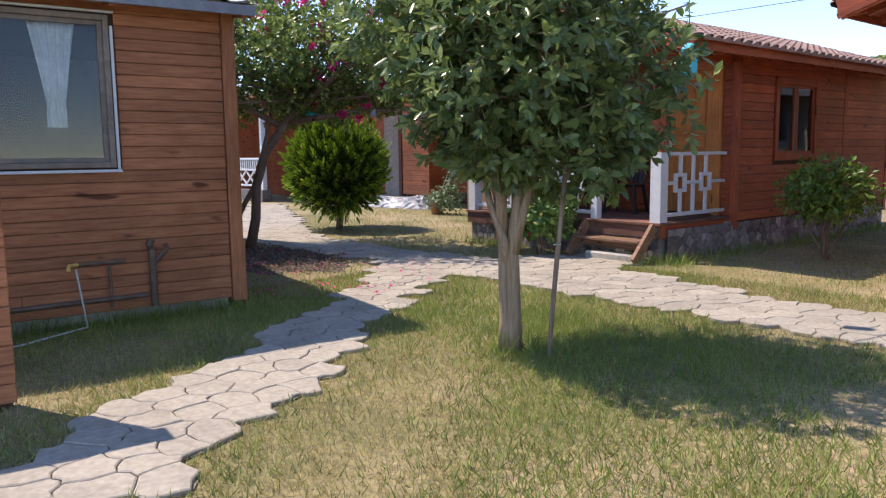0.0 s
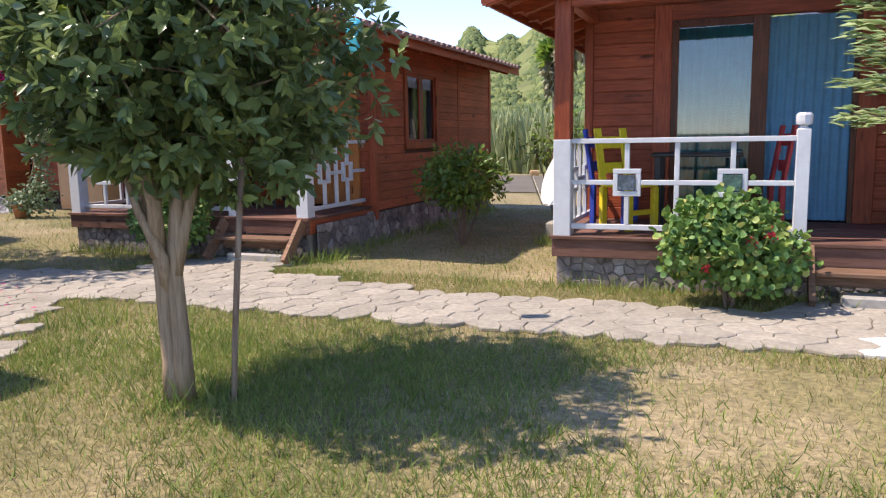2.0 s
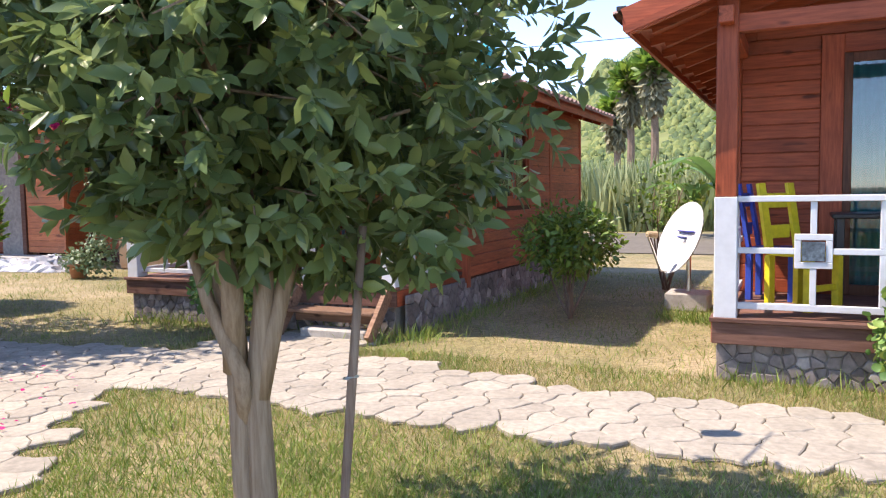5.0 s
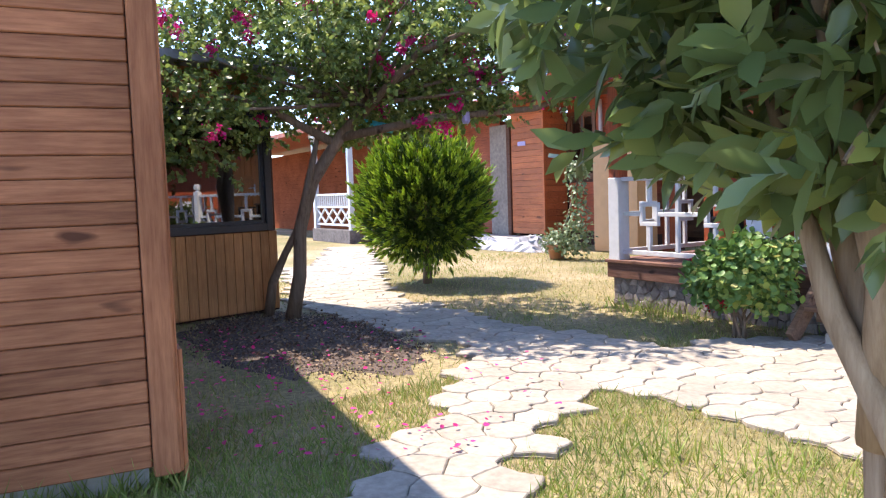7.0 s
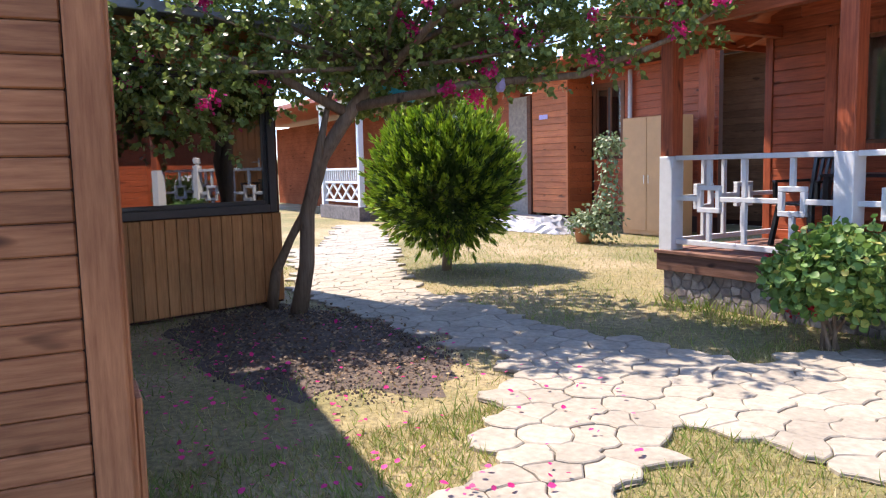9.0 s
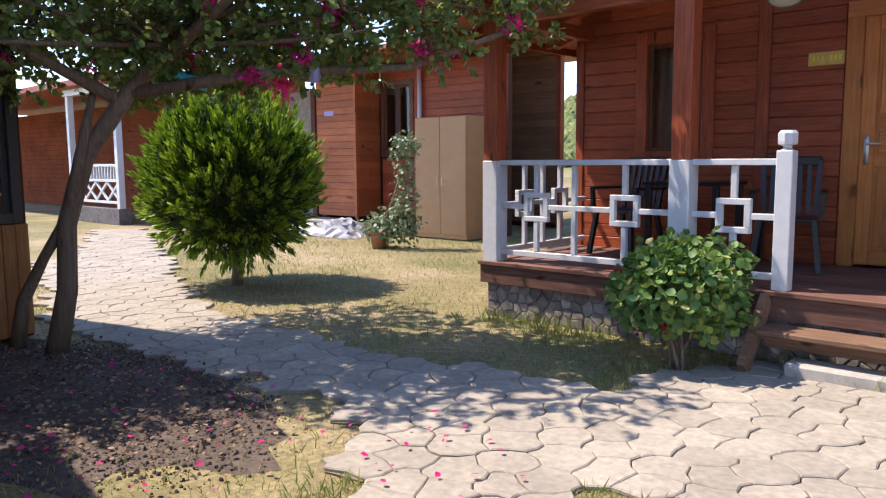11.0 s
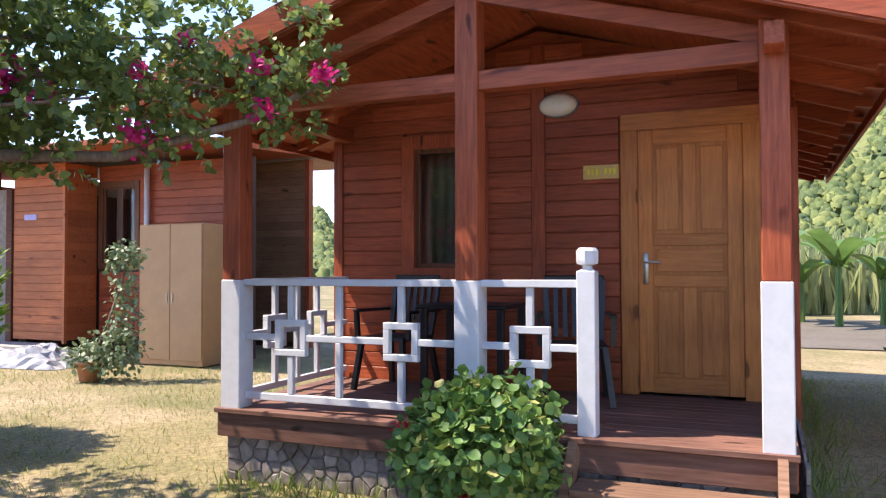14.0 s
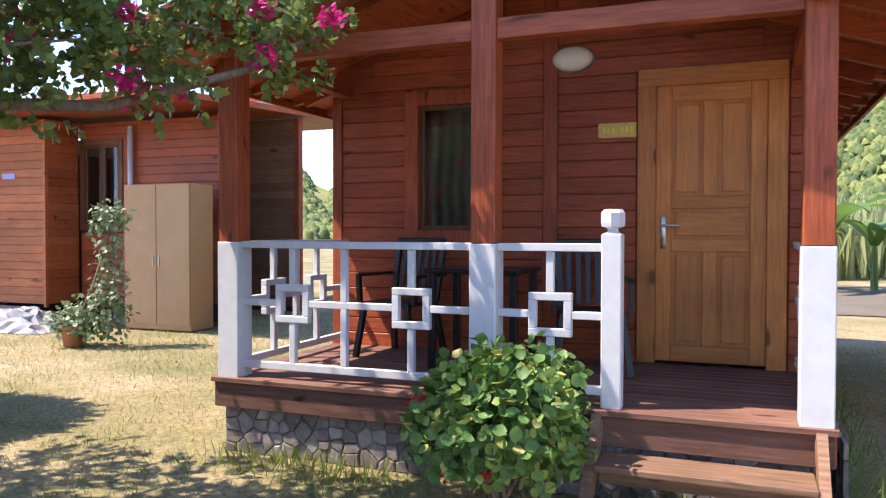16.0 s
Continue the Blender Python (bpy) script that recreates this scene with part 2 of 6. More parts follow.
m_soil, nt, b = nodes_of("lawn_soil")
n1 = noise_node(nt, 0.55, 4, seed=2.0)
n2 = noise_node(nt, 26, 5)
base = ramp(nt, n1.outputs[0], [(0.36, (0.165, 0.155, 0.06)), (0.5, (0.25, 0.205, 0.095)), (0.66, (0.36, 0.28, 0.165))]).outputs[0]
fine = ramp(nt, n2.outputs[0], [(0.3, (0.5, 0.5, 0.5)), (0.7, (1.3, 1.3, 1.3))]).outputs[0]
nt.links.new(mixc(nt, base, fine, 1.0, "MULTIPLY"), b.inputs["Base Color"])
b.inputs["Roughness"].default_value = 0.95
bump(nt, b, n2.outputs[0], 0.7, 0.02)
M_SOIL = m_soil
M_EARTH = plain("dark_earth", (0.105, 0.076, 0.06), 0.95, 0, 25, 0.4, 0.8)
M_HILL = plain("hill_ground", (0.17, 0.19, 0.06), 0.95, 0, 0.08, 0.3, 0.2)
L_LITTER = leafy("dry_leaf", [(0.0, (0.10, 0.06, 0.04)), (0.7, (0.22, 0.14, 0.09)), (1.0, (0.36, 0.25, 0.15))], 0.8, 0.1)
M_TARP = plain("pale_tarpaulin", (0.34, 0.34, 0.36), 0.45, 0, 7, 0.25, 0.2)
M_ROAD = plain("gravel_road", (0.14, 0.118, 0.09), 0.95, 0, 8, 0.2, 0.4)


# ---- mesh tools ----
class M:
    """Collects the faces of one mesh."""

    def __init__(self):
        self.v, self.f = [], []

    def add(self, v, f):
        k = len(self.v)
        self.v += [tuple(p) for p in v]
        self.f += [tuple(i + k for i in q) for q in f]
        return self

    def box(self, x0, x1, y0, y1, z0, z1, b=0.004):
        """A box with chamfered edges."""
        x0, x1, y0, y1, z0, z1 = min(x0, x1), max(x0, x1), min(y0, y1), max(y0, y1), min(z0, z1), max(z0, z1)
        b = min(b, 0.3 * min(x1 - x0, y1 - y0, z1 - z0))
        lo, hi, v, ix = (x0, y0, z0), (x1, y1, z1), [], {}
        for c in range(8):
            s = [(c >> a) & 1 for a in range(3)]
            for a in range(3):
                p = [hi[i] - b if s[i] else lo[i] + b for i in range(3)]
                p[a] = hi[a] if s[a] else lo[a]
                ix[c, a] = len(v)
                v.append(p)
        f = []
        for a in range(3):
            u, w = (a + 1) % 3, (a + 2) % 3
            for s in (0, 1):
                q = [ix[(s << a) | (i << u) | (j << w), a] for i, j in ((0, 0), (1, 0), (1, 1), (0, 1))]
                f.append(q if s else q[::-1])
        for a in range(3):
            u, w = (a + 1) % 3, (a + 2) % 3
            for i in (0, 1):
                for j in (0, 1):
                    c0 = (i << u) | (j << w)
                    c1 = c0 | (1 << a)
                    q = [ix[c0, u], ix[c1, u], ix[c1, w], ix[c0, w]]
                    f.append(q if i != j else q[::-1])
        for c in range(8):
            q = [ix[c, 0], ix[c, 1], ix[c, 2]]
            f.append(q if bin(c).count("1") % 2 else q[::-1])
        return self.add(v, f)

    def beam(self, p0, p1, w, h, up=(0, 0, 1)):
        """A squared timber from p0 to p1."""
        p0, p1 = Vector(p0), Vector(p1)
        d = (p1 - p0).normalized()
        s = d.cross(Vector(up)).normalized()
        t = s.cross(d)
        v = [p + s * a * w / 2 + t * c * h / 2 for p in (p0, p1) for a, c in ((-1, -1), (1, -1), (1, 1), (-1, 1))]
        return self.add(v, [(3, 2, 1, 0), (4, 5, 6, 7), (0, 1, 5, 4), (1, 2, 6, 5), (2, 3, 7, 6), (3, 0, 4, 7)])

    def tube(self, pts, radii, n=8, cap=True):
        pts = [Vector(p) for p in pts]
        if isinstance(radii, (int, float)):
            radii = [radii] * len(pts)
        v, f = [], []
        for i, p in enumerate(pts):
            d = (pts[min(i + 1, len(pts) - 1)] - pts[max(i - 1, 0)]).normalized()
            a = d.cross(Vector((0.31, 0.95, 0.05))).normalized()
            c = d.cross(a)
            v += [p + (a * math.cos(t) + c * math.sin(t)) * radii[i] for t in (2 * math.pi * k / n for k in range(n))]
        for i in range(len(pts) - 1):
            f += [(i * n + k, i * n + (k + 1) % n, (i + 1) * n + (k + 1) % n, (i + 1) * n + k) for k in range(n)]
        if cap:
            f += [tuple(range(n))[::-1], tuple(range((len(pts) - 1) * n, len(pts) * n))]
        return self.add(v, f)

    def lathe(self, c, prof, n=16):
        """Turns a profile of (radius, z) round a vertical axis at c."""
        v = [(c[0] + r * math.cos(2 * math.pi * k / n), c[1] + r * math.sin(2 * math.pi * k / n), c[2] + z) for r, z in prof for k in range(n)]
        f = [(i * n + k, i * n + (k + 1) % n, (i + 1) * n + (k + 1) % n, (i + 1) * n + k) for i in range(len(prof) - 1) for k in range(n)]
        f += [tuple(range(n))[::-1], tuple(range((len(prof) - 1) * n, len(prof) * n))]
        return self.add(v, f)


ORIGIN = {}


def thing(name, loc, label, category, group="", kind="", rz=0.0, local=False):
    e = new(name)
    e.empty_display_size = 0.2
    e.location, e.rotation_euler = loc, (0, 0, rz)
    ORIGIN[e.name] = (0, 0, 0) if local else loc
    return tagged(e, label, category, group, kind)


def mesh_of(name, m, material, shift=(0, 0, 0), smooth=False):
    me = bpy.data.meshes.new(name)
    me.from_pydata([(x - shift[0], y - shift[1], z - shift[2]) for x, y, z in m.v], [], m.f)
    me.materials.append(material)
    if smooth:
        me.polygons.foreach_set("use_smooth", [True] * len(me.polygons))
    return me


def part(name, m, material, parent, label="", smooth=False, kind=""):
    o = ORIGIN[parent.name]
    ob = new(name, mesh_of(name, m, material, o, smooth))
    ob.parent = parent
    ORIGIN[ob.name] = o
    return tagged(ob, label, kind=kind)


def single(name, m, material, label, category, kind="", smooth=False, group=""):
    ob = new(name, mesh_of(name, m, material, (0, 0, 0), smooth))
    ORIGIN[ob.name] = (0, 0, 0)
    return tagged(ob, label, category, group, kind)


def quick_mesh(name, verts, faces, material, smooth=False):
    """A large mesh from arrays: faces all of one size."""
    me = bpy.data.meshes.new(name)
    k = faces.shape[1]
    me.vertices.add(len(verts))
    me.vertices.foreach_set("co", np.ascontiguousarray(verts, np.float32).ravel())
    me.loops.add(faces.size)
    me.loops.foreach_set("vertex_index", np.ascontiguousarray(faces, np.int32).ravel())
    me.polygons.add(len(faces))
    me.polygons.foreach_set("loop_start", np.arange(0, faces.size, k, dtype=np.int32))
    me.update(calc_edges=True)
    if smooth:
        me.polygons.foreach_set("use_smooth", np.ones(len(faces), bool))
    me.materials.append(material)
    return me


def unit(a):
    return a / np.maximum(np.linalg.norm(a, axis=1, keepdims=True), 1e-9)


def scatter(tv, tf, pos, along, normal, size):
    """Copies of a small template (x across, y along, z out) at each pos."""
    y = unit(along)
    x = unit(np.cross(y, normal))
    z = np.cross(x, y)
    tv = np.array(tv)
    size = np.asarray(size).reshape(-1, 1, 1)
    v = pos[:, None, :] + size * (tv[None, :, 0:1] * x[:, None] + tv[None, :, 1:2] * y[:, None] + tv[None, :, 2:3] * z[:, None])
    f = np.array(tf)[None] + (np.arange(len(pos)) * len(tv))[:, None, None]
    return v.reshape(-1, 3), f.reshape(-1, len(tf[0]))


LEAF_V = [(0, 0, 0), (-0.19, 0.32, 0.05), (-0.20, 0.62, 0.04), (0, 1, -0.06), (0.20, 0.62, 0.04), (0.19, 0.32, 0.05), (0, 0.5, -0.02)]
LEAF_F = [(0, 6, 1), (1, 6, 2), (2, 6, 3), (3, 6, 4), (4, 6, 5), (5, 6, 0)]
OVAL_V = [(0, 0, 0), (-0.36, 0.3, 0.06), (-0.30, 0.7, 0.05), (0, 1, 0), (0.30, 0.7, 0.05), (0.36, 0.3, 0.06)]
OVAL_F = [(0, 3, 2, 1), (0, 5, 4, 3)]
ROUND_V = [(0, 0.1, -0.12)] + [(0.55 * math.sin(a) * r, 0.5 - 0.55 * math.cos(a) * r, z) for a, r, z in ((2 * math.pi * k / 9, 1.0 if k % 2 else 0.88, 0.04 + 0.05 * (k % 2)) for k in range(9))]
ROUND_F = [(0, k + 1, (k + 1) % 9 + 1) for k in range(9)]
SPRAY_V = [(-0.10, 0, 0), (0.10, 0, 0), (0.17, 0.4, 0.03), (0.0, 1.0, 0), (-0.17, 0.4, 0.03), (0, 0.3, 0.14)]
SPRAY_F = [(0, 1, 5), (1, 2, 5), (2, 3, 5), (3, 4, 5), (4, 0, 5)]


def foliage(name, pos, along, normal, size, material, parent, tv=LEAF_V, tf=LEAF_F, label=""):
    o = np.array(ORIGIN[parent.name])
    v, f = scatter(tv, tf, pos - o, along, normal, size)
    ob = new(name, quick_mesh(name, v, f, material))
    ob.parent = parent
    return tagged(ob, label)


def blob_points(n, centres, radii, shell=0.55):
    """Points in a union of ellipsoids, denser towards their skins; also the way out."""
    wts = radii[:, 0] ** 1.8
    k = rng.choice(len(centres), n, p=wts / wts.sum())
    d = unit(rng.normal(size=(n, 3)))
    r = shell + (1 - shell) * rng.random((n, 1)) ** 0.6
    r *= 1 + 0.12 * rng.normal(size=(n, 1))
    return centres[k] + d * r * radii[k], d


def sprigs(p, d, k, length, spread=0.9, lift=0.2, droop=0.1):
    """k leaves in a spiral round each short shoot; gives places, ways and normals."""
    n = len(p)
    ax = unit(d * 0.8 + rng.normal(size=(n, 3)) * 0.45 + (0, 0, lift))
    u = unit(np.cross(ax, rng.normal(size=(n, 3))))
    w = np.cross(ax, u)
    i = np.arange(k)
    ph, t = i * 2.4, ((i + 0.5) / k)[None, :, None]
    perp = u[:, None] * np.cos(ph)[None, :, None] + w[:, None] * np.sin(ph)[None, :, None]
    pos = p[:, None] + ax[:, None] * t * length
    al = perp * spread * (1.15 - 0.7 * t) + ax[:, None] * (0.35 + 0.6 * t) + rng.normal(size=(n, k, 3)) * 0.12
    al[:, :, 2] -= droop
    nor = ax[:, None] * 0.9 + rng.normal(size=(n, k, 3)) * 0.25 + np.array((0, 0, 0.35))
    return pos.reshape(-1, 3), al.reshape(-1, 3), nor.reshape(-1, 3)


# ---- ground ----
gm = M()
xs = np.concatenate([[-1500, -400, -120], np.linspace(-30, 14, 30), [60, 200, 600, 1500]])
ys = np.concatenate([[-1500, -300, -60], np.linspace(-12, 24, 26), [45, 90, 300, 1500]])
gv = [(x, y, -0.02) for y in ys for x in xs]
nx = len(xs)
gf = [(j * nx + i, j * nx + i + 1, (j + 1) * nx + i + 1, (j + 1) * nx + i) for j in range(len(ys) - 1) for i in range(nx - 1)]
single("ground", gm.add(gv, gf), M_SOIL, "dry yellowing lawn with bare sandy patches", "lawn", "structure")


# ---- cabins ----
def free_spans(u0, u1, z, openings):
    spans = [(u0, u1)]
    for a, b, c, d in openings:
        if c < z < d:
            spans = [s for p, q in spans for s in ((p, min(q, a)), (max(p, b), q)) if s[1] - s[0] > 0.03]
    return spans


def put(m, axis, c0, c1, u0, u1, z0, z1, b=0.004):
    return m.box(u0, u1, c0, c1, z0, z1, b) if axis == "x" else m.box(c0, c1, u0, u1, z0, z1, b)


def sheet(axis, c, out, u0, u1, z0, z1):
    """A pane of glass, one face that looks outwards."""
    v = [(u0, c, z0), (u1, c, z0), (u1, c, z1), (u0, c, z1)] if axis == "x" else [(c, u0, z0), (c, u1, z0), (c, u1, z1), (c, u0, z1)]
    q = (0, 1, 2, 3) if (axis == "x") == (out < 0) else (3, 2, 1, 0)
    return M().add(v, [q])


def core(axis, c, out, u0, u1, z0, z1, openings, thick=0.10):
    """A wall with openings through it; c is its outer face."""
    m = M()
    cuts = sorted({z0, z1, *(o[2] for o in openings), *(o[3] for o in openings)})
    for a, b in zip(cuts, cuts[1:]):
        for p, q in free_spans(u0, u1, (a + b) / 2, openings):
            put(m, axis, c, c - out * thick, p, q, a, b, 0)
    return m


def siding(wall, axis, c, out, u0, u1, z0, z1, h, openings, material, top=None, joint=3.2, joined=False):
    z, row, all_m = z0, 0, M()
    while z < z1 - 0.02:
        a, b = u0, u1
        if top:
            us = [u0 + (u1 - u0) * k / 60 for k in range(61)]
            ok = [u for u in us if top(u) > z + h]
            if not ok:
                break
            a, b = min(ok), max(ok)
        for p, q in free_spans(a, b, z + h / 2, openings):
            cuts = [p]
            if q - p > joint:
                cuts.append(p + (q - p) * (0.3 + 0.4 * random.random()))
            cuts.append(q)
            for s, e in zip(cuts, cuts[1:]):
                t = out * (0.020 + 0.004 * random.random())
                m = all_m if joined else M()
                put(m, axis, c + out * 0.001, c + t, s + 0.001, e - 0.001, z + 0.0015, min(z + h - 0.0015, z1), 0.006)
                if not joined:
                    part("board", m, material, wall)
        z += h
        row += 1
    if joined:
        part("siding", all_m, material, wall, kind="stuff")


def clip_cell(c, others, poly):
    """The part of poly that lies nearer to c than to any of the others."""
    for o in others:
        nx_, ny_ = o[0] - c[0], o[1] - c[1]
        lim = (o[0] ** 2 + o[1] ** 2 - c[0] ** 2 - c[1] ** 2) / 2
        res = []
        for p, q in zip(poly, poly[1:] + poly[:1]):
            dp, dq = p[0] * nx_ + p[1] * ny_ - lim, q[0] * nx_ + q[1] * ny_ - lim
            if dp <= 0:
                res.append(p)
            if dp * dq < 0:
                t = dp / (dp - dq)
                res.append((p[0] + t * (q[0] - p[0]), p[1] + t * (q[1] - p[1])))
        poly = res
        if len(poly) < 3:
            return None
    return poly


def stone_cladding(wall, axis, c, out, u0, u1, z0, z1, rows=3):
    """Broken slate pieces of many shapes set in mortar, each proud of it."""
    hz_ = (z1 - z0) / rows
    wz = hz_ * 1.45
    cols = max(2, int((u1 - u0) / wz))
    wz = (u1 - u0) / cols
    pts = {(i, r): (u0 + (i + 0.5 + 0.25 * (r % 2)) * wz + random.uniform(-0.4, 0.4) * wz, z0 + (r + 0.5) * hz_ + random.uniform(-0.38, 0.38) * hz_) for i in range(cols) for r in range(rows)}
    for (i, r), k in pts.items():
        others = [pts[q] for q in ((i + a, r + b) for a in (-2, -1, 0, 1, 2) for b in range(-3, 4) if (a, b) != (0, 0)) if q in pts]
        ring = clip_cell(k, others, [(u0, z0), (u1, z0), (u1, z1), (u0, z1)])
        if not ring:
            continue
        cu, cz = sum(p[0] for p in ring) / len(ring), sum(p[1] for p in ring) / len(ring)
        if max(p[0] for p in ring) - min(p[0] for p in ring) < 0.03:
            continue
        p_out, n = out * random.uniform(0.010, 0.026), len(ring)
        v = []
        for d, gap in ((0.0, 0.005), (p_out * 0.7, 0.006), (p_out, 0.013)):
            for a, b in ring:
                f = max(0.3, 1 - gap / max(0.02, math.hypot(a - cu, b - cz)))
                a, b = cu + (a - cu) * f, cz + (b - cz) * f
                v.append((a, c + d, b) if axis == "x" else (c + d, a, b))
        f = [(a * n + j, a * n + (j + 1) % n, (a + 1) * n + (j + 1) % n, (a + 1) * n + j) for a in (0, 1) for j in range(n)] + [tuple(range(2 * n, 3 * n))]
        part("stone", M().add(v, f), M_STONE2 if random.random() < 0.25 else M_STONE, wall)


def railing(cabin, axis, c, u0, u1, z0, squares, bars, label="white painted timber railing with square frames"):
    """Top, middle and bottom rails; uprights; small square frames on the middle rail."""
    t = 0.02
    r = part("railing", put(M(), axis, c - 0.035, c + 0.035, u0, u1, z0 + 0.86, z0 + 0.905), M_WHITE, cabin, label)
    part("bottom_rail", put(M(), axis, c - t, c + t, u0, u1, z0 + 0.06, z0 + 0.11), M_WHITE, r)
    zm = z0 + 0.50
    s = 0.125
    edges = [u0] + [e for q in squares for e in (q - s, q + s)] + [u1]
    for a, b in zip(edges[::2], edges[1::2]):
        if b - a > 0.02:
            part("middle_rail", put(M(), axis, c - t, c + t, a, b, zm - 0.022, zm + 0.022), M_WHITE, r)
    for q in squares:
        m = M()
        w = 0.045
        put(m, axis, c - 0.024, c + 0.024, q - s, q + s, zm + s - w, zm + s)
        put(m, axis, c - 0.024, c + 0.024, q - s, q + s, zm - s, zm - s + w)
        put(m, axis, c - 0.0235, c + 0.0235, q - s, q - s + w, zm - s + w, zm + s - w)
        put(m, axis, c - 0.0235, c + 0.0235, q + s - w, q + s, zm - s + w, zm + s - w)
        part("square_frame", m, M_WHITE, r)
        for a, b in ((z0 + 0.11, zm - s), (zm + s, z0 + 0.86)):
            part("upright", put(M(), axis, c - t, c + t, q - 0.022, q + 0.022, a, b), M_WHITE, r)
    for q in bars:
        for a, b in ((z0 + 0.11, zm - 0.022), (zm + 0.022, z0 + 0.86)):
            part("upright", put(M(), axis, c - t, c + t, q - 0.022, q + 0.022, a, b), M_WHITE, r)
    return r


def newel(cabin, x, y, z0):
    w = 0.055
    m = M().box(x - w, x + w, y - w, y + w, z0 - 0.04, z0 + 0.96, 0.006)
    m.lathe((x, y, z0 + 0.96), [(0.052, 0), (0.03, 0.012), (0.03, 0.03), (0.062, 0.04), (0.066, 0.06), (0.066, 0.115), (0.05, 0.135)], 8)
    return part("newel_post", m, M_WHITE, cabin, "white turned newel post")


def post(cabin, x, y, z0, z1, paint=True, w=0.075):
    p = part("post", M().box(x - w, x + w, y - w, y + w, z0 + (0.90 if paint else 0), z1, 0.008), W_RED["z"], cabin, "red-stained timber porch post")
    if paint:
        part("post_sleeve", M().box(x - w - 0.006, x + w + 0.006, y - w - 0.006, y + w + 0.006, z0 - 0.02, z0 + 0.90, 0.006), M_WHITE, p, "white painted foot of the post")
    return p


def panel_door(cabin, x0, x1, y, z0, z1):
    """A pine door with five sunk panels, its casing and its handle; it faces -y."""
    cw = 0.13
    d = part("door", M().box(x0 + cw, x1 - cw, y - 0.005, y + 0.035, z0 + 0.02, z1 - cw, 0.004), W_OR["z"], cabin, "orange varnished pine panel door, closed")
    m = M()
    m.box(x0, x0 + cw, y - 0.045, y + 0.06, z0, z1 - cw)
    part("door_casing", m, W_OR["z"], d)
    part("door_casing", M().box(x1 - cw, x1, y - 0.045, y + 0.06, z0, z1 - cw), W_OR["z"], d)
    part("door_casing", M().box(x0, x1, y - 0.047, y + 0.06, z1 - cw, z1), W_OR["x"], d)
    a, b = x0 + cw, x1 - cw
    w, lo, hi = b - a, z0 + 0.02, z1 - cw
    h = hi - lo
    st = 0.11
    mid = (a + b) / 2
    zs = [lo + 0.12, lo + 0.40 * h, lo + 0.445 * h, lo + 0.555 * h, lo + 0.60 * h, hi - 0.12]
    for p, q in ((a, a + st), (b - st, b)):
        part("stile", M().box(p, q, y - 0.022, y - 0.005, lo, hi, 0.006), W_OR["z"], d)
    for p, q in ((lo, zs[0]), (zs[1], zs[2]), (zs[3], zs[4]), (zs[5], hi)):
        part("cross_rail", M().box(a + st, b - st, y - 0.0215, y - 0.005, p, q, 0.006), W_OR["x"], d)
    for p, q in ((zs[0], zs[1]), (zs[4], zs[5])):
        part("muntin", M().box(mid - 0.05, mid + 0.05, y - 0.0215, y - 0.005, p, q, 0.006), W_OR["z"], d)
        for s, e in ((a + st, mid - 0.05), (mid + 0.05, b - st)):
            part("panel", M().box(s + 0.03, e - 0.03, y - 0.018, y - 0.004, p + 0.03, q - 0.03, 0.012), W_OR["z"], d)
    part("panel", M().box(a + st + 0.03, b - st - 0.03, y - 0.018, y - 0.004, zs[2] + 0.025, zs[3] - 0.025, 0.012), W_OR["x"], d)
    hx, hz = a + 0.055, lo + 0.47 * h
    hm = M().box(hx - 0.02, hx + 0.02, y - 0.03, y - 0.022, hz - 0.12, hz + 0.12, 0.004)
    hm.tube([(hx, y - 0.03, hz + 0.05), (hx, y - 0.075, hz + 0.05), (hx + 0.02, y - 0.08, hz + 0.05), (hx + 0.12, y - 0.08, hz + 0.047)], 0.009)
    hm.tube([(hx, y - 0.03, hz - 0.05), (hx, y - 0.036, hz - 0.05)], 0.012)
    part("handle", hm, M_STEEL, d, "steel lever handle on a long plate", True)
    return d


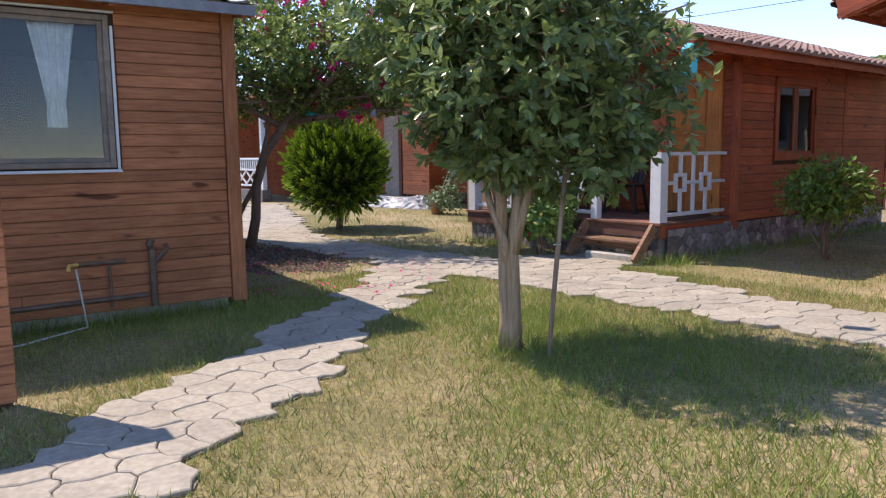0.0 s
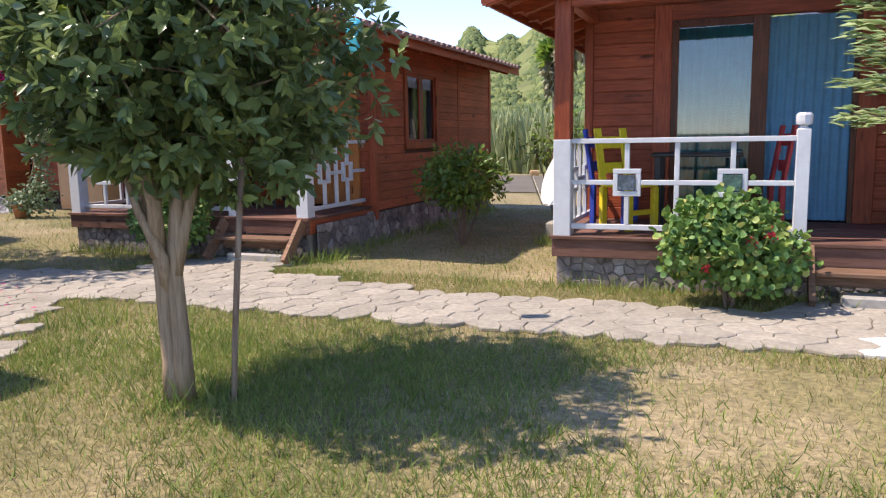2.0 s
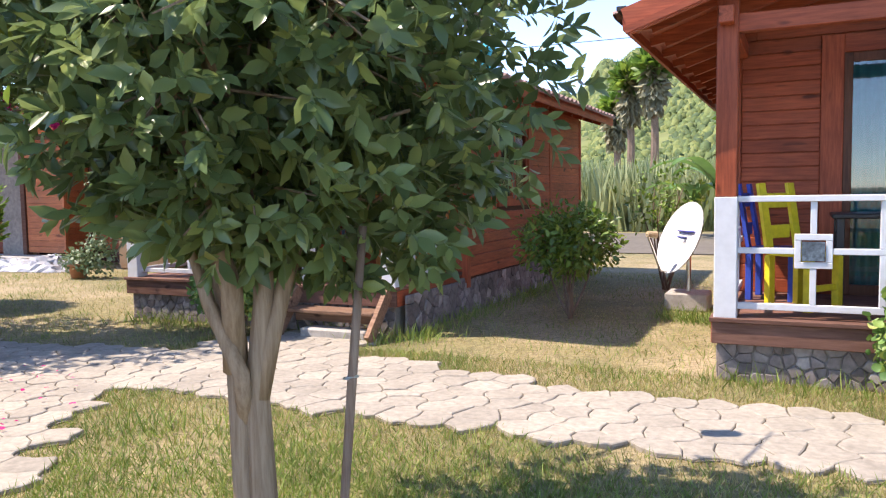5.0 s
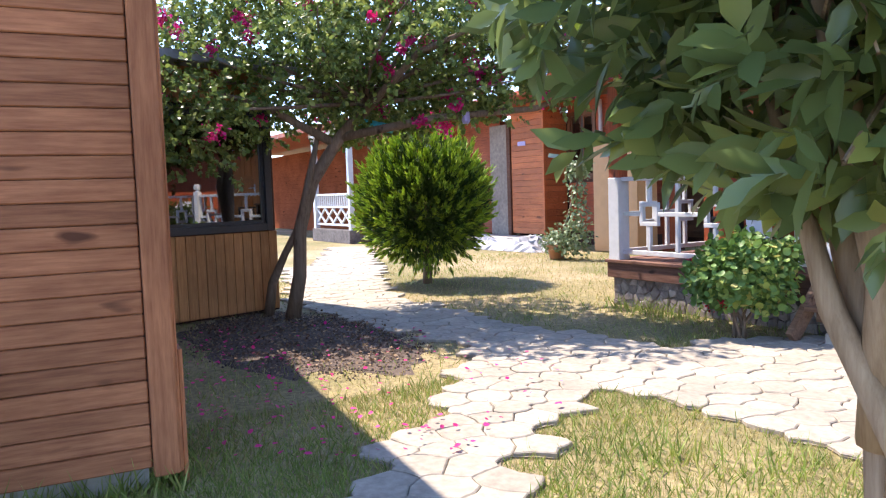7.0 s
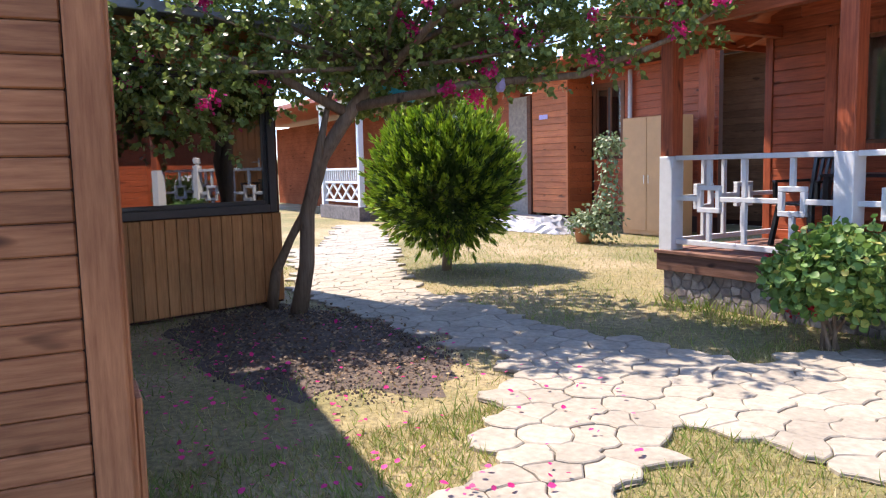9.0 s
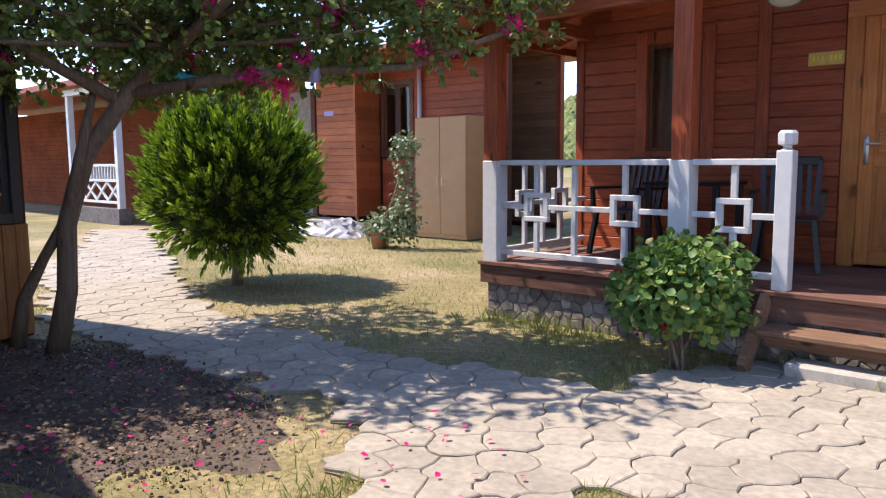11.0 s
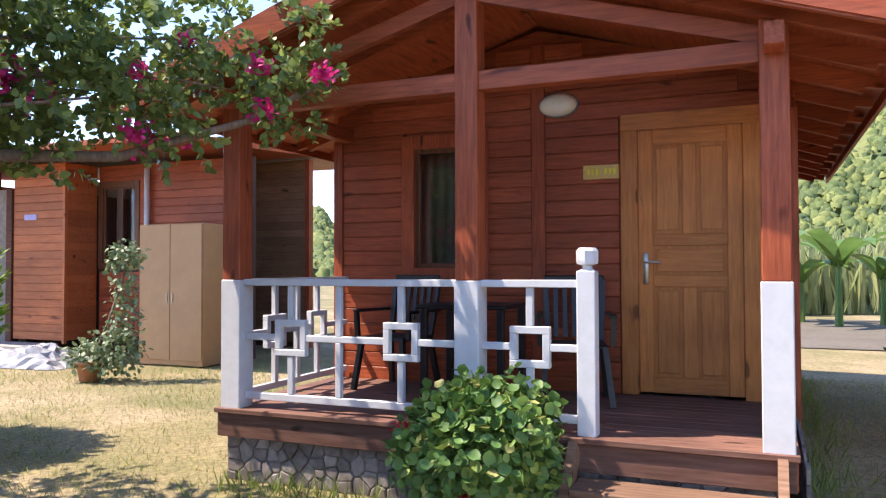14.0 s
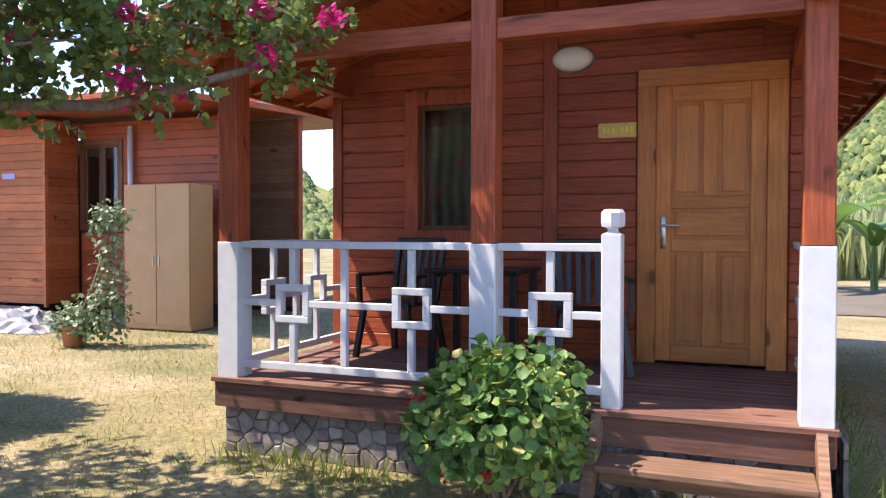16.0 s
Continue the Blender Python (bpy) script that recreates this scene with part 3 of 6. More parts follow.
def window_unit(cabin, axis, c, out, u0, u1, z0, z1, frame_mat, split=False, casing=0.07, label="brown framed window", casing_mat=None, pane_mat=None):
    fr = M()
    put(fr, axis, c + out * 0.045, c - out * 0.06, u0 - casing, u0 + 0.03, z0 - casing, z1 + casing)
    put(fr, axis, c + out * 0.045, c - out * 0.06, u1 - 0.03, u1 + casing, z0 - casing, z1 + casing)
    put(fr, axis, c + out * 0.044, c - out * 0.06, u0 + 0.03, u1 - 0.03, z0 - casing, z0 + 0.03)
    put(fr, axis, c + out * 0.044, c - out * 0.06, u0 + 0.03, u1 - 0.03, z1 - 0.03, z1 + casing)
    w = part("window", fr, casing_mat or frame_mat, cabin, label)
    spans = [(u0 + 0.03, u1 - 0.03)]
    if split:
        mid = (u0 + u1) / 2
        part("sash_bar", put(M(), axis, c + out * 0.01, c - out * 0.04, mid - 0.03, mid + 0.03, z0 + 0.03, z1 - 0.03), M_ALU, w)
        spans = [(u0 + 0.03, mid - 0.03), (mid + 0.03, u1 - 0.03)]
    for a, b in spans:
        sf = M()
        put(sf, axis, c + out * 0.012, c - out * 0.03, a, a + 0.04, z0 + 0.03, z1 - 0.03)
        put(sf, axis, c + out * 0.012, c - out * 0.03, b - 0.04, b, z0 + 0.03, z1 - 0.03)
        put(sf, axis, c + out * 0.011, c - out * 0.03, a + 0.04, b - 0.04, z0 + 0.03, z0 + 0.07)
        put(sf, axis, c + out * 0.011, c - out * 0.03, a + 0.04, b - 0.04, z1 - 0.07, z1 - 0.03)
        part("sash", sf, frame_mat, w)
        p = part("pane", sheet(axis, c - out * 0.008, out, a + 0.035, b - 0.035, z0 + 0.065, z1 - 0.065), pane_mat or M_DOORGLASS, w, "clear glass pane")
        p.visible_shadow = False
    return w


def curtain(cabin, x0, x1, y, z0, z1, material, label, folds=14, depth=0.03, pinch=None):
    n, rows = folds * 6, 14
    v = []
    for j in range(rows + 1):
        t = j / rows
        z = z0 + (z1 - z0) * t
        sq = pinch(t) if pinch else 1.0
        for i in range(n + 1):
            s = i / n
            v.append(((x0 + x1) / 2 + (s - 0.5) * (x1 - x0) * sq, y + depth * math.sin(s * folds * 2 * math.pi + 0.6 * math.sin(5 * t)), z))
    f = [(j * (n + 1) + i, j * (n + 1) + i + 1, (j + 1) * (n + 1) + i + 1, (j + 1) * (n + 1) + i) for j in range(rows) for i in range(n)]
    return part("curtain", M().add(v, f), material, cabin, label, True)


def deck(cabin, x0, x1, y0, y1, z):
    d = part("deck", M().box(x0 + 0.02, x1 - 0.02, y0 + 0.03, y1, z - 0.16, z - 0.035, 0), M_CORE, cabin, "weathered brown plank porch deck")
    n = max(1, round((y1 - y0) / 0.12))
    w = (y1 - y0 + 0.03) / n
    for i in range(n):
        y = y0 - 0.03 + i * w
        part("plank", M().box(x0 - 0.02, x1 + 0.02, y + 0.003, y + w - 0.003, z - 0.034, z + random.uniform(-0.001, 0.001), 0.004), W_DECK, d)
    part("skirt_board", M().box(x0 - 0.005, x1 + 0.005, y0 - 0.005, y0 + 0.028, z - 0.20, z - 0.037), W_DECK, d)
    part("skirt_board", M().box(x1 - 0.02, x1 + 0.012, y0 + 0.03, y1, z - 0.20, z - 0.037), W_RED["y"], d)
    part("skirt_board", M().box(x0 - 0.012, x0 + 0.02, y0 + 0.03, y1, z - 0.20, z - 0.037), W_RED["y"], d)
    return d


def steps(cabin, x0, x1, y, z):
    """Two open timber treads on sloping strings, down towards -y."""
    s = part("steps", M().beam((x0 + 0.025, y - 0.02, z - 0.05), (x0 + 0.025, y - 0.42, 0.02), 0.05, 0.13), W_STEP, cabin, "worn timber porch steps")
    part("string", M().beam((x1 - 0.025, y - 0.02, z - 0.05), (x1 - 0.025, y - 0.42, 0.02), 0.05, 0.13), W_STEP, s)
    part("tread", M().box(x0 + 0.05, x1 - 0.05, y - 0.30, y - 0.02, 0.235, 0.275, 0.008), W_STEP, s)
    part("riser", M().box(x0 + 0.05, x1 - 0.05, y - 0.13, y - 0.10, 0.13, 0.232), W_STEP, s)
    part("block", M().box(x0 + 0.25, x1 - 0.12, y - 0.34, y - 0.12, -0.02, 0.09, 0.015), M_CONC, s, "grey concrete block under the tread")
    return s


def gable_roof(cabin, xr, half, y0, y1, z_eave, slope, tiles=None):
    """Two slopes; boarded soffit, rafters with shaped ends, bargeboards in front."""
    zr = z_eave + slope * half
    roof = None
    nrm = Vector((slope, 0, 1)).normalized()
    for sgn in (-1, 1):
        xe = xr + sgn * half
        v = []
        for y in (y0, y1):
            for x, z in ((xr, zr), (xe, z_eave)):
                v += [(x, y, z), (x + sgn * 0, y, z + 0.05)]
        f = [(0, 2, 6, 4), (1, 5, 7, 3), (0, 1, 3, 2), (4, 6, 7, 5), (2, 3, 7, 6), (0, 4, 5, 1)]
        if sgn < 0:
            f = [q[::-1] for q in f]
        p = part("roof" if roof is None else "roof_slope", M().add(v, f), W_RED["y"], cabin if roof is None else roof, "boarded gable roof on rafters" if roof is None else "")
        roof = roof or p
        fe = M().beam((xe + sgn * 0.03, y0 - 0.03, z_eave + 0.085), (xe + sgn * 0.03, y1 + 0.03, z_eave + 0.085), 0.07, 0.03)
        part("drip_edge", fe, M_FELT, roof)
        part("bargeboard", M().beam((xr, y0 - 0.02, zr - 0.02), (xe, y0 - 0.02, z_eave - 0.02), 0.04, 0.20), W_RED["x"], roof)
        part("bargeboard_cover", M().beam((xr, y0 - 0.045, zr - 0.085), (xe, y0 - 0.045, z_eave - 0.085), 0.02, 0.05), W_RED["x"], roof)
        part("fascia", M().beam((xe + sgn * 0.01, y0, z_eave - 0.01), (xe + sgn * 0.01, y1, z_eave - 0.01), 0.03, 0.13), W_RED["y"], roof)
        n = int((y1 - y0) / 0.62)
        for i in range(n + 1):
            y = y0 + 0.25 + i * 0.62
            if y > y1 - 0.1:
                break
            xi = xr if y < 8 else xr + sgn * (half - 0.9)
            zi = zr - abs(xi - xr) * slope
            part("rafter", M().beam((xi, y, zi - 0.06), (xe - sgn * 0.14, y, z_eave + 0.14 * slope - 0.06), 0.06, 0.12), W_RED["x"], roof)
            part("rafter_end", M().beam((xe - sgn * 0.15, y, z_eave + 0.14 * slope - 0.045), (xe - sgn * 0.03, y, z_eave + 0.03 * slope - 0.03), 0.058, 0.07), W_RED["x"], roof)
        if tiles == sgn or tiles == 0:
            tw, tl = 0.22, 0.33
            L = math.hypot(half, half * slope) + 0.05
            a = math.atan(slope)
            seg = 8
            tvv, tff = [], []
            for j, u in ((0, 0.0), (1, tl + 0.05)):
                for i in range(seg + 1):
                    s = i / seg
                    h = 0.035 * math.sin(math.pi * min(1, s / 0.62)) if s < 0.62 else -0.008 * math.sin(math.pi * (s - 0.62) / 0.38)
                    tvv.append((u, s * tw, h + (0.018 if j else 0)))
            for i in range(seg + 1):
                tvv.append((tl + 0.05, i / seg * tw, -0.015))
            for i in range(seg):
                tff.append((i, seg + 1 + i, seg + 2 + i, i + 1))
                tff.append((seg + 1 + i, 2 * seg + 2 + i, 2 * seg + 3 + i, seg + 2 + i))
            me = mesh_of("roof_tile", M().add(tvv, tff), M_TILE)
            rows, cols = int(L / tl), int((y1 - y0) / tw)
            o = Vector(ORIGIN[cabin.name])
            rest = M()
            for r in range(rows + 1):
                u = L - (r + 1) * tl
                for c in range(cols):
                    y = y0 + 0.02 + c * tw
                    basis = Matrix(((math.cos(a) * sgn, 0, math.sin(a) * sgn), (0, 1, 0), (-math.sin(a), 0, math.cos(a))))
                    org = Vector((xr, y, zr + 0.06)) + basis @ Vector((max(u, 0), 0, 0.01 + random.uniform(-0.003, 0.003)))
                    if r < 8:
                        t = new("roof_tile", me)
                        t.parent = roof
                        t.matrix_local = Matrix.Translation(org - o) @ basis.to_4x4()
                    else:
                        rest.add([org + basis @ Vector(p) for p in tvv], tff)
            if rest.v:
                part("upper_tiles", rest, M_TILE, roof, kind="stuff")
    return roof


def lettering(parent, text, x, y, z, size, material):
    cu = bpy.data.curves.new("lettering", "FONT")
    cu.body, cu.size, cu.extrude, cu.align_x, cu.align_y = text, size, 0.002, "CENTER", "CENTER"
    cu.materials.append(material)
    ob = new("lettering", cu)
    ob.parent = parent
    o = ORIGIN[parent.name]
    ob.location, ob.rotation_euler = (x - o[0], y - o[1], z - o[2]), (radians(90), 0, 0)
    return ob


DECK = 0.49
# cabin with the porch that the walk ends at
A = thing("cabin", (-5.46, 8.4, 0), "red-brown timber cabin with white porch railing and stone plinth", "cabin", "holiday cabins")
AX0, AX1, AY, AYR = -7.35, -3.56, 8.47, 13.6
A_OPEN = [(-6.60, -5.98, 1.44, 2.53), (-4.79, -3.77, 0.45, 2.66)]
SL = 0.33
def a_top(u):
    return 2.60 + SL * (2.46 - abs(u + 5.46))
wf = part("wall", core("x", AY, -1, AX0, AX1, 0.3, 2.9, A_OPEN), W_RED["x"], A, "red-stained horizontal board wall")
part("gable", M().add([(AX0, AY, 2.9), (AX1, AY, 2.9), (-5.46, AY, 3.42), (AX0, AY + .1, 2.9), (AX1, AY + .1, 2.9), (-5.46, AY + .1, 3.42)], [(0, 1, 2), (5, 4, 3), (0, 2, 5, 3), (1, 4, 5, 2), (0, 3, 4, 1)]), W_RED["x"], wf)
siding(wf, "x", AY, -1, AX0 + 0.06, AX1 - 0.06, 0.47, 3.4, 0.128, [(-6.68, -5.90, 1.36, 2.61), (-4.80, -3.76, 0.40, 2.68), (-5.51, -5.40, 0, 4)], W_RED["x"], a_top)
part("corner_board", M().box(AX0 - 0.03, AX0 + 0.06, AY - 0.035, AY + 0.06, 0.3, 2.62), W_RED["z"], wf)
part("corner_board", M().box(AX1 - 0.06, AX1 + 0.03, AY - 0.035, AY + 0.06, 0.3, 2.62), W_RED["z"], wf)
part("batten", M().box(-5.51, -5.40, AY - 0.03, AY - 0.001, 0.5, 3.3), W_RED["z"], wf)
A_SIDE = [(9.55, 10.75, 1.32, 2.40)]
ws = part("wall", core("y", AX1, 1, AY + 0.1, AYR, 0.3, 2.75, A_SIDE), M_CORE, A, "red-stained side wall of boards")
siding(ws, "y", AX1, 1, AY + 0.07, AYR - 0.05, 0.42, 2.75, 0.128, [(9.46, 10.84, 1.23, 2.49), (11.78, 11.86, 0, 4)], W_RED["y"], joint=9)
part("batten", M().box(AX1, AX1 + 0.03, 11.77, 11.87, 0.42, 2.7), W_RED["z"], ws)
part("corner_board", M().box(AX1 - 0.02, AX1 + 0.035, AYR - 0.05, AYR + 0.05, 0.3, 2.7), W_RED["z"], ws)
part("wall", core("y", AX0, -1, AY + 0.1, AYR, 0.3, 2.75, []), M_CORE, A)
part("wall", core("x", AYR, 1, AX0 + 0.1, AX1 - 0.1, 0.3, 2.9, []), M_CORE, A)
part("room_floor", M().box(AX0 + .1, AX1 - .1, AY + .1, AYR - .1, 0.38, 0.46, 0), M_ROOM, A)
window_unit(A, "x", AY, -1, -6.60, -5.98, 1.44, 2.53, M_BROWNFR, False, 0.09, "brown window in red casing", W_RED["z"], M_GLASS_R)
window_unit(A, "y", AX1, 1, 9.55, 10.75, 1.32, 2.40, W_RED["z"], True)
panel_door(A, -4.79, -3.77, AY, 0.49, 2.66)
curtain(A, -3.78, -3.74, 9.0, 1.2, 2.4, M_CURTW, "pale curtain behind the window", 2, 0.01)
# added folded sheet; its grey stands for reflection in the front pane
curtain(A, -6.6, -5.98, AY + 0.14, 1.44, 2.53, plain("grey_pane_reflection", (0.46, 0.40, 0.32), 0.9), "added greyish sheet that stands for reflection in the window", 6, 0.015)
deck(A, -7.34, -3.62, 6.80, AY - 0.03, DECK)
pl = part("plinth", M().box(-7.30, -3.66, 6.86, 8.3, -0.05, DECK - 0.2, 0), M_MORTAR, A, "stone-clad plinth")
stone_cladding(pl, "x", 6.86, -1, -7.30, -3.66, -0.02, DECK - 0.2, 4)
pl2 = part("plinth", M().box(AX1 - 0.15, AX1 - 0.01, 8.31, AYR, -0.05, 0.42, 0), M_MORTAR, A)
stone_cladding(pl2, "y", AX1 - 0.01, 1, 6.9, AYR, -0.02, 0.40, 4)
post(A, -7.24, 6.88, DECK, 2.78)
post(A, -5.455, 6.88, DECK, 3.25)
post(A, -3.70, 6.88, DECK, 2.80)
newel(A, -4.72, 6.88, DECK)
railing(A, "x", 6.88, -7.16, -5.535, DECK, [-6.78, -5.935], [-6.40])
railing(A, "x", 6.88, -5.375, -4.775, DECK, [-5.07], [])
railing(A, "y", -7.25, 6.96, AY - 0.04, DECK, [7.35, 7.95], [7.65])
railing(A, "y", -3.70, 6.96, AY - 0.04, DECK, [7.35, 7.95], [7.65])
part("tie_beam", M().box(-7.165, -5.53, 6.83, 6.93, 2.57, 2.69), W_RED["x"], A)
part("tie_beam", M().box(-5.38, -3.775, 6.83, 6.93, 2.57, 2.69), W_RED["x"], A)
for sx in (-1, 1):
    part("brace", M().beam((-5.46 + sx * 0.08, 6.88, 3.18), (-5.46 + sx * 1.7, 6.88, 2.72), 0.06, 0.10), W_RED["x"], A)
    part("plate_beam", M().box(-5.46 + sx * 1.76 - 0.05, -5.46 + sx * 1.76 + 0.05, 6.6, 6.80, 2.60, 2.72), W_RED["y"], A)
    part("plate_beam", M().box(-5.46 + sx * 1.76 - 0.05, -5.46 + sx * 1.76 + 0.05, 6.96, 8.43, 2.60, 2.72), W_RED["y"], A)
gable_roof(A, -5.46, 2.46, 6.52, 13.75, 2.66, SL, 1)
steps(A, -4.80, -3.66, 6.78, DECK)

wl = thing("wall_lamp", (-5.28, AY - 0.03, 2.78), "oval cream opal wall lamp on board wall", "lamp")
lm = M().lathe((0, 0, 0), [(0.15, 0), (0.155, 0.03), (0.12, 0.075), (0.06, 0.095), (0.01, 0.10)], 20)
lm.v = [(-5.28 + x, AY - 0.03 - z, 2.78 + 0.6 * y) for x, y, z in lm.v]
part("cover", lm, M_LAMP, wl, "", True)
rim = M().lathe((0, 0, 0), [(0.165, 0), (0.165, 0.02), (0.15, 0.03)], 20)
rim.v = [(-5.28 + x, AY - 0.028 - z, 2.78 + 0.62 * y) for x, y, z in rim.v]
part("rim", rim, M_GREY, wl, "", True)
sg = thing("name_sign", (-4.94, AY - 0.03, 2.225), "small yellow wooden name plate with cut letters", "sign")
part("plate", M().box(-5.085, -4.80, AY - 0.04, AY - 0.024, 2.165, 2.28), M_BRASS, sg)
for i, w in enumerate((0.028, 0.022, 0.03, 0.0, 0.03, 0.026, 0.03)):
    if w:
        x = -5.05 + i * 0.034
        part("letter_bar", M().box(x, x + w * 0.8, AY - 0.043, AY - 0.039, 2.20, 2.247, 0), M_YELLOW, sg)


def plastic_chair(x, y, z, rz):
    c = thing("chair", (x, y, z), "black plastic armchair with slatted back", "chair", "porch chairs", rz=rz, local=True)
    part("seat", M().box(-0.22, 0.22, -0.22, 0.2, 0.40, 0.43, 0.012), M_BLACKPL, c)
    for sx in (-1, 1):
        part("leg", M().beam((sx * 0.2, -0.2, 0.41), (sx * 0.25, -0.25, 0), 0.04, 0.04, (0, 1, 0)), M_BLACKPL, c)
        part("leg", M().beam((sx * 0.2, 0.18, 0.41), (sx * 0.24, 0.26, 0), 0.04, 0.04, (0, 1, 0)), M_BLACKPL, c)
        part("arm", M().box(sx * 0.26 - 0.025, sx * 0.26 + 0.025, -0.22, 0.24, 0.62, 0.645, 0.01), M_BLACKPL, c)
        part("arm_post", M().beam((sx * 0.255, -0.19, 0.42), (sx * 0.26, -0.2, 0.62), 0.035, 0.035, (0, 1, 0)), M_BLACKPL, c)
        part("back_post", M().beam((sx * 0.2, 0.2, 0.42), (sx * 0.22, 0.30, 0.88), 0.04, 0.03, (0, 1, 0)), M_BLACKPL, c)
    bk = part("backrest", M().box(-0.23, 0.23, 0.285, 0.32, 0.84, 0.92, 0.015), M_BLACKPL, c)
    for i in range(5):
        u = -0.14 + i * 0.07
        part("slat", M().beam((u, 0.2, 0.45), (u, 0.295, 0.85), 0.035, 0.012, (0, 1, 0)), M_BLACKPL, bk)
    return c


plastic_chair(-6.55, 8.05, DECK, radians(-10))
plastic_chair(-5.05, 7.98, DECK, radians(15))
ptab = thing("porch_table", (-5.8, 7.85, DECK), "small dark plastic porch table", "table")
part("tabletop", M().box(-6.15, -5.45, 7.55, 8.15, DECK + 0.68, DECK + 0.71, 0.01), M_BLACKPL, ptab)
for x in (-6.1, -5.5):
    for y in (7.6, 8.1):
        part("leg", M().box(x - 0.025, x + 0.025, y - 0.025, y + 0.025, DECK + 0.001, DECK + 0.68), M_BLACKPL, ptab)

# cabin with the blue curtain
B = thing("cabin", (1.3, 8.0, 0), "red timber cabin with sliding glass door and white porch railing", "cabin", "holiday cabins")
BX0, BX1, BY, BYR = -0.50, 3.35, 7.75, 12.5
B_OPEN = [(0.36, 2.24, 0.45, 2.62)]
def b_top(u):
    return 2.64 + SL * (2.46 - abs(u - 1.33))
wb = part("wall", core("x", BY, -1, BX0, BX1, 0.3, 2.9, B_OPEN), W_RED["x"], B, "red-stained horizontal board wall")
part("gable", M().add([(BX0, BY, 2.9), (BX1, BY, 2.9), (1.33, BY, 3.45), (BX0, BY + .1, 2.9), (BX1, BY + .1, 2.9), (1.33, BY + .1, 3.45)], [(0, 1, 2), (5, 4, 3), (0, 2, 5, 3), (1, 4, 5, 2), (0, 3, 4, 1)]), W_RED["x"], wb)
siding(wb, "x", BY, -1, BX0 + 0.06, BX1 - 0.03, 0.47, 3.4, 0.128, [(0.22, 2.38, 0, 2.76)], W_RED["x"], b_top)
part("corner_board", M().box(BX0 - 0.03, BX0 + 0.06, BY - 0.035, BY + 0.06, 0.3, 2.66), W_RED["z"], wb)
wbs = part("wall", core("y", BX0, -1, BY + 0.1, BYR, 0.3, 2.75, []), M_CORE, B)
siding(wbs, "y", BX0, -1, BY + 0.07, BYR, 0.42, 2.75, 0.128, [], W_RED["y"], joined=True)
part("wall", core("y", BX1, 1, BY + 0.1, BYR, 0.3, 2.75, []), M_CORE, B)
part("wall", core("x", BYR, 1, BX0 + 0.1, BX1 - 0.1, 0.3, 2.9, []), M_CORE, B)
part("room_floor", M().box(BX0 + .1, BX1 - .1, BY + .1, BYR - .1, 0.38, 0.46, 0), M_ROOM, B)
fr = M().box(0.22, 0.40, BY - 0.05, BY + 0.08, 0.47, 2.76)
sd = part("sliding_door", fr, W_RED["z"], B, "brown sliding glass door, half open onto a blue curtain")
part("jamb", M().box(2.20, 2.38, BY - 0.05, BY + 0.08, 0.47, 2.76), W_RED["z"], sd)
part("lintel", M().box(0.40, 2.20, BY - 0.052, BY + 0.08, 2.60, 2.76), W_RED["x"], sd)
part("stile", M().box(0.40, 0.47, BY - 0.03, BY + 0.02, 0.47, 2.60), M_BROWNFR, sd)
part("stile", M().box(1.20, 1.36, BY - 0.03, BY + 0.02, 0.47, 2.60), M_BROWNFR, sd)
part("stile", M().box(2.15, 2.20, BY - 0.03, BY + 0.02, 0.47, 2.60), M_BROWNFR, sd)
part("door_rail", M().box(0.47, 1.20, BY - 0.03, BY + 0.02, 2.52, 2.60), M_BROWNFR, sd)
part("door_rail", M().box(0.47, 1.20, BY - 0.03, BY + 0.02, 0.47, 0.56), M_BROWNFR, sd)
pg = part("pane", sheet("x", BY - 0.008, -1, 0.465, 1.205, 0.555, 2.525), M_GLASS_D, sd, "reflecting glass pane")
pg.visible_shadow = False
curtain(B, 1.36, 2.16, BY + 0.045, 0.49, 2.58, M_CURTB, "light blue curtain in the open doorway", 9, 0.018)
curtain(B, 0.46, 1.22, BY + 0.07, 0.49, 2.55, plain("teal_curtain", (0.05, 0.33, 0.36), 0.9), "teal curtain behind glass", 9, 0.02)
deck(B, -0.52, 3.0, 6.10, BY - 0.03, 0.47)
plb = part("plinth", M().box(-0.48, 3.0, 6.16, 7.6, -0.05, 0.27, 0), M_MORTAR, B, "grey stone-clad plinth")
stone_cladding(plb, "x", 6.16, -1, -0.48, 3.0, -0.02, 0.27, 4)
stone_cladding(plb, "y", -0.48, -1, 6.18, 7.6, -0.02, 0.27, 4)
post(B, -0.43, 6.18, 0.47, 2.82)
newel(B, 1.62, 6.18, 0.47)
railing(B, "x", 6.18, -0.35, 1.565, 0.47, [0.16, 1.07], [0.60])
railing(B, "y", -0.43, 6.26, BY - 0.04, 0.47, [6.65, 7.25], [6.95])
part("tie_beam", M().box(-0.355, 2.9, 6.13, 6.23, 2.57, 2.70), W_RED["x"], B)
part("plate_beam", M().box(-0.48, -0.38, 5.98, 6.10, 2.62, 2.74), W_RED["y"], B)
part("plate_beam", M().box(-0.48, -0.38, 6.26, 7.7, 2.62, 2.74), W_RED["y"], B)
gable_roof(B, 1.33, 2.46, 5.93, 12.6, 2.70, SL, 0)
steps(B, 1.68, 2.84, 6.08, 0.47)
wing = part("wall", core("x", 6.14, -1, 2.98, 4.6, 0.25, 2.7, []), M_CORE, B, "boarded wing beside the porch")
siding(wing, "x", 6.14, -1, 3.1, 4.6, 0.27, 2.7, 0.128, [], W_RED["x"])
part("corner_post", M().box(2.86, 3.10, 6.02, 6.13, 0.27, 2.7), W_OR["z"], wing)
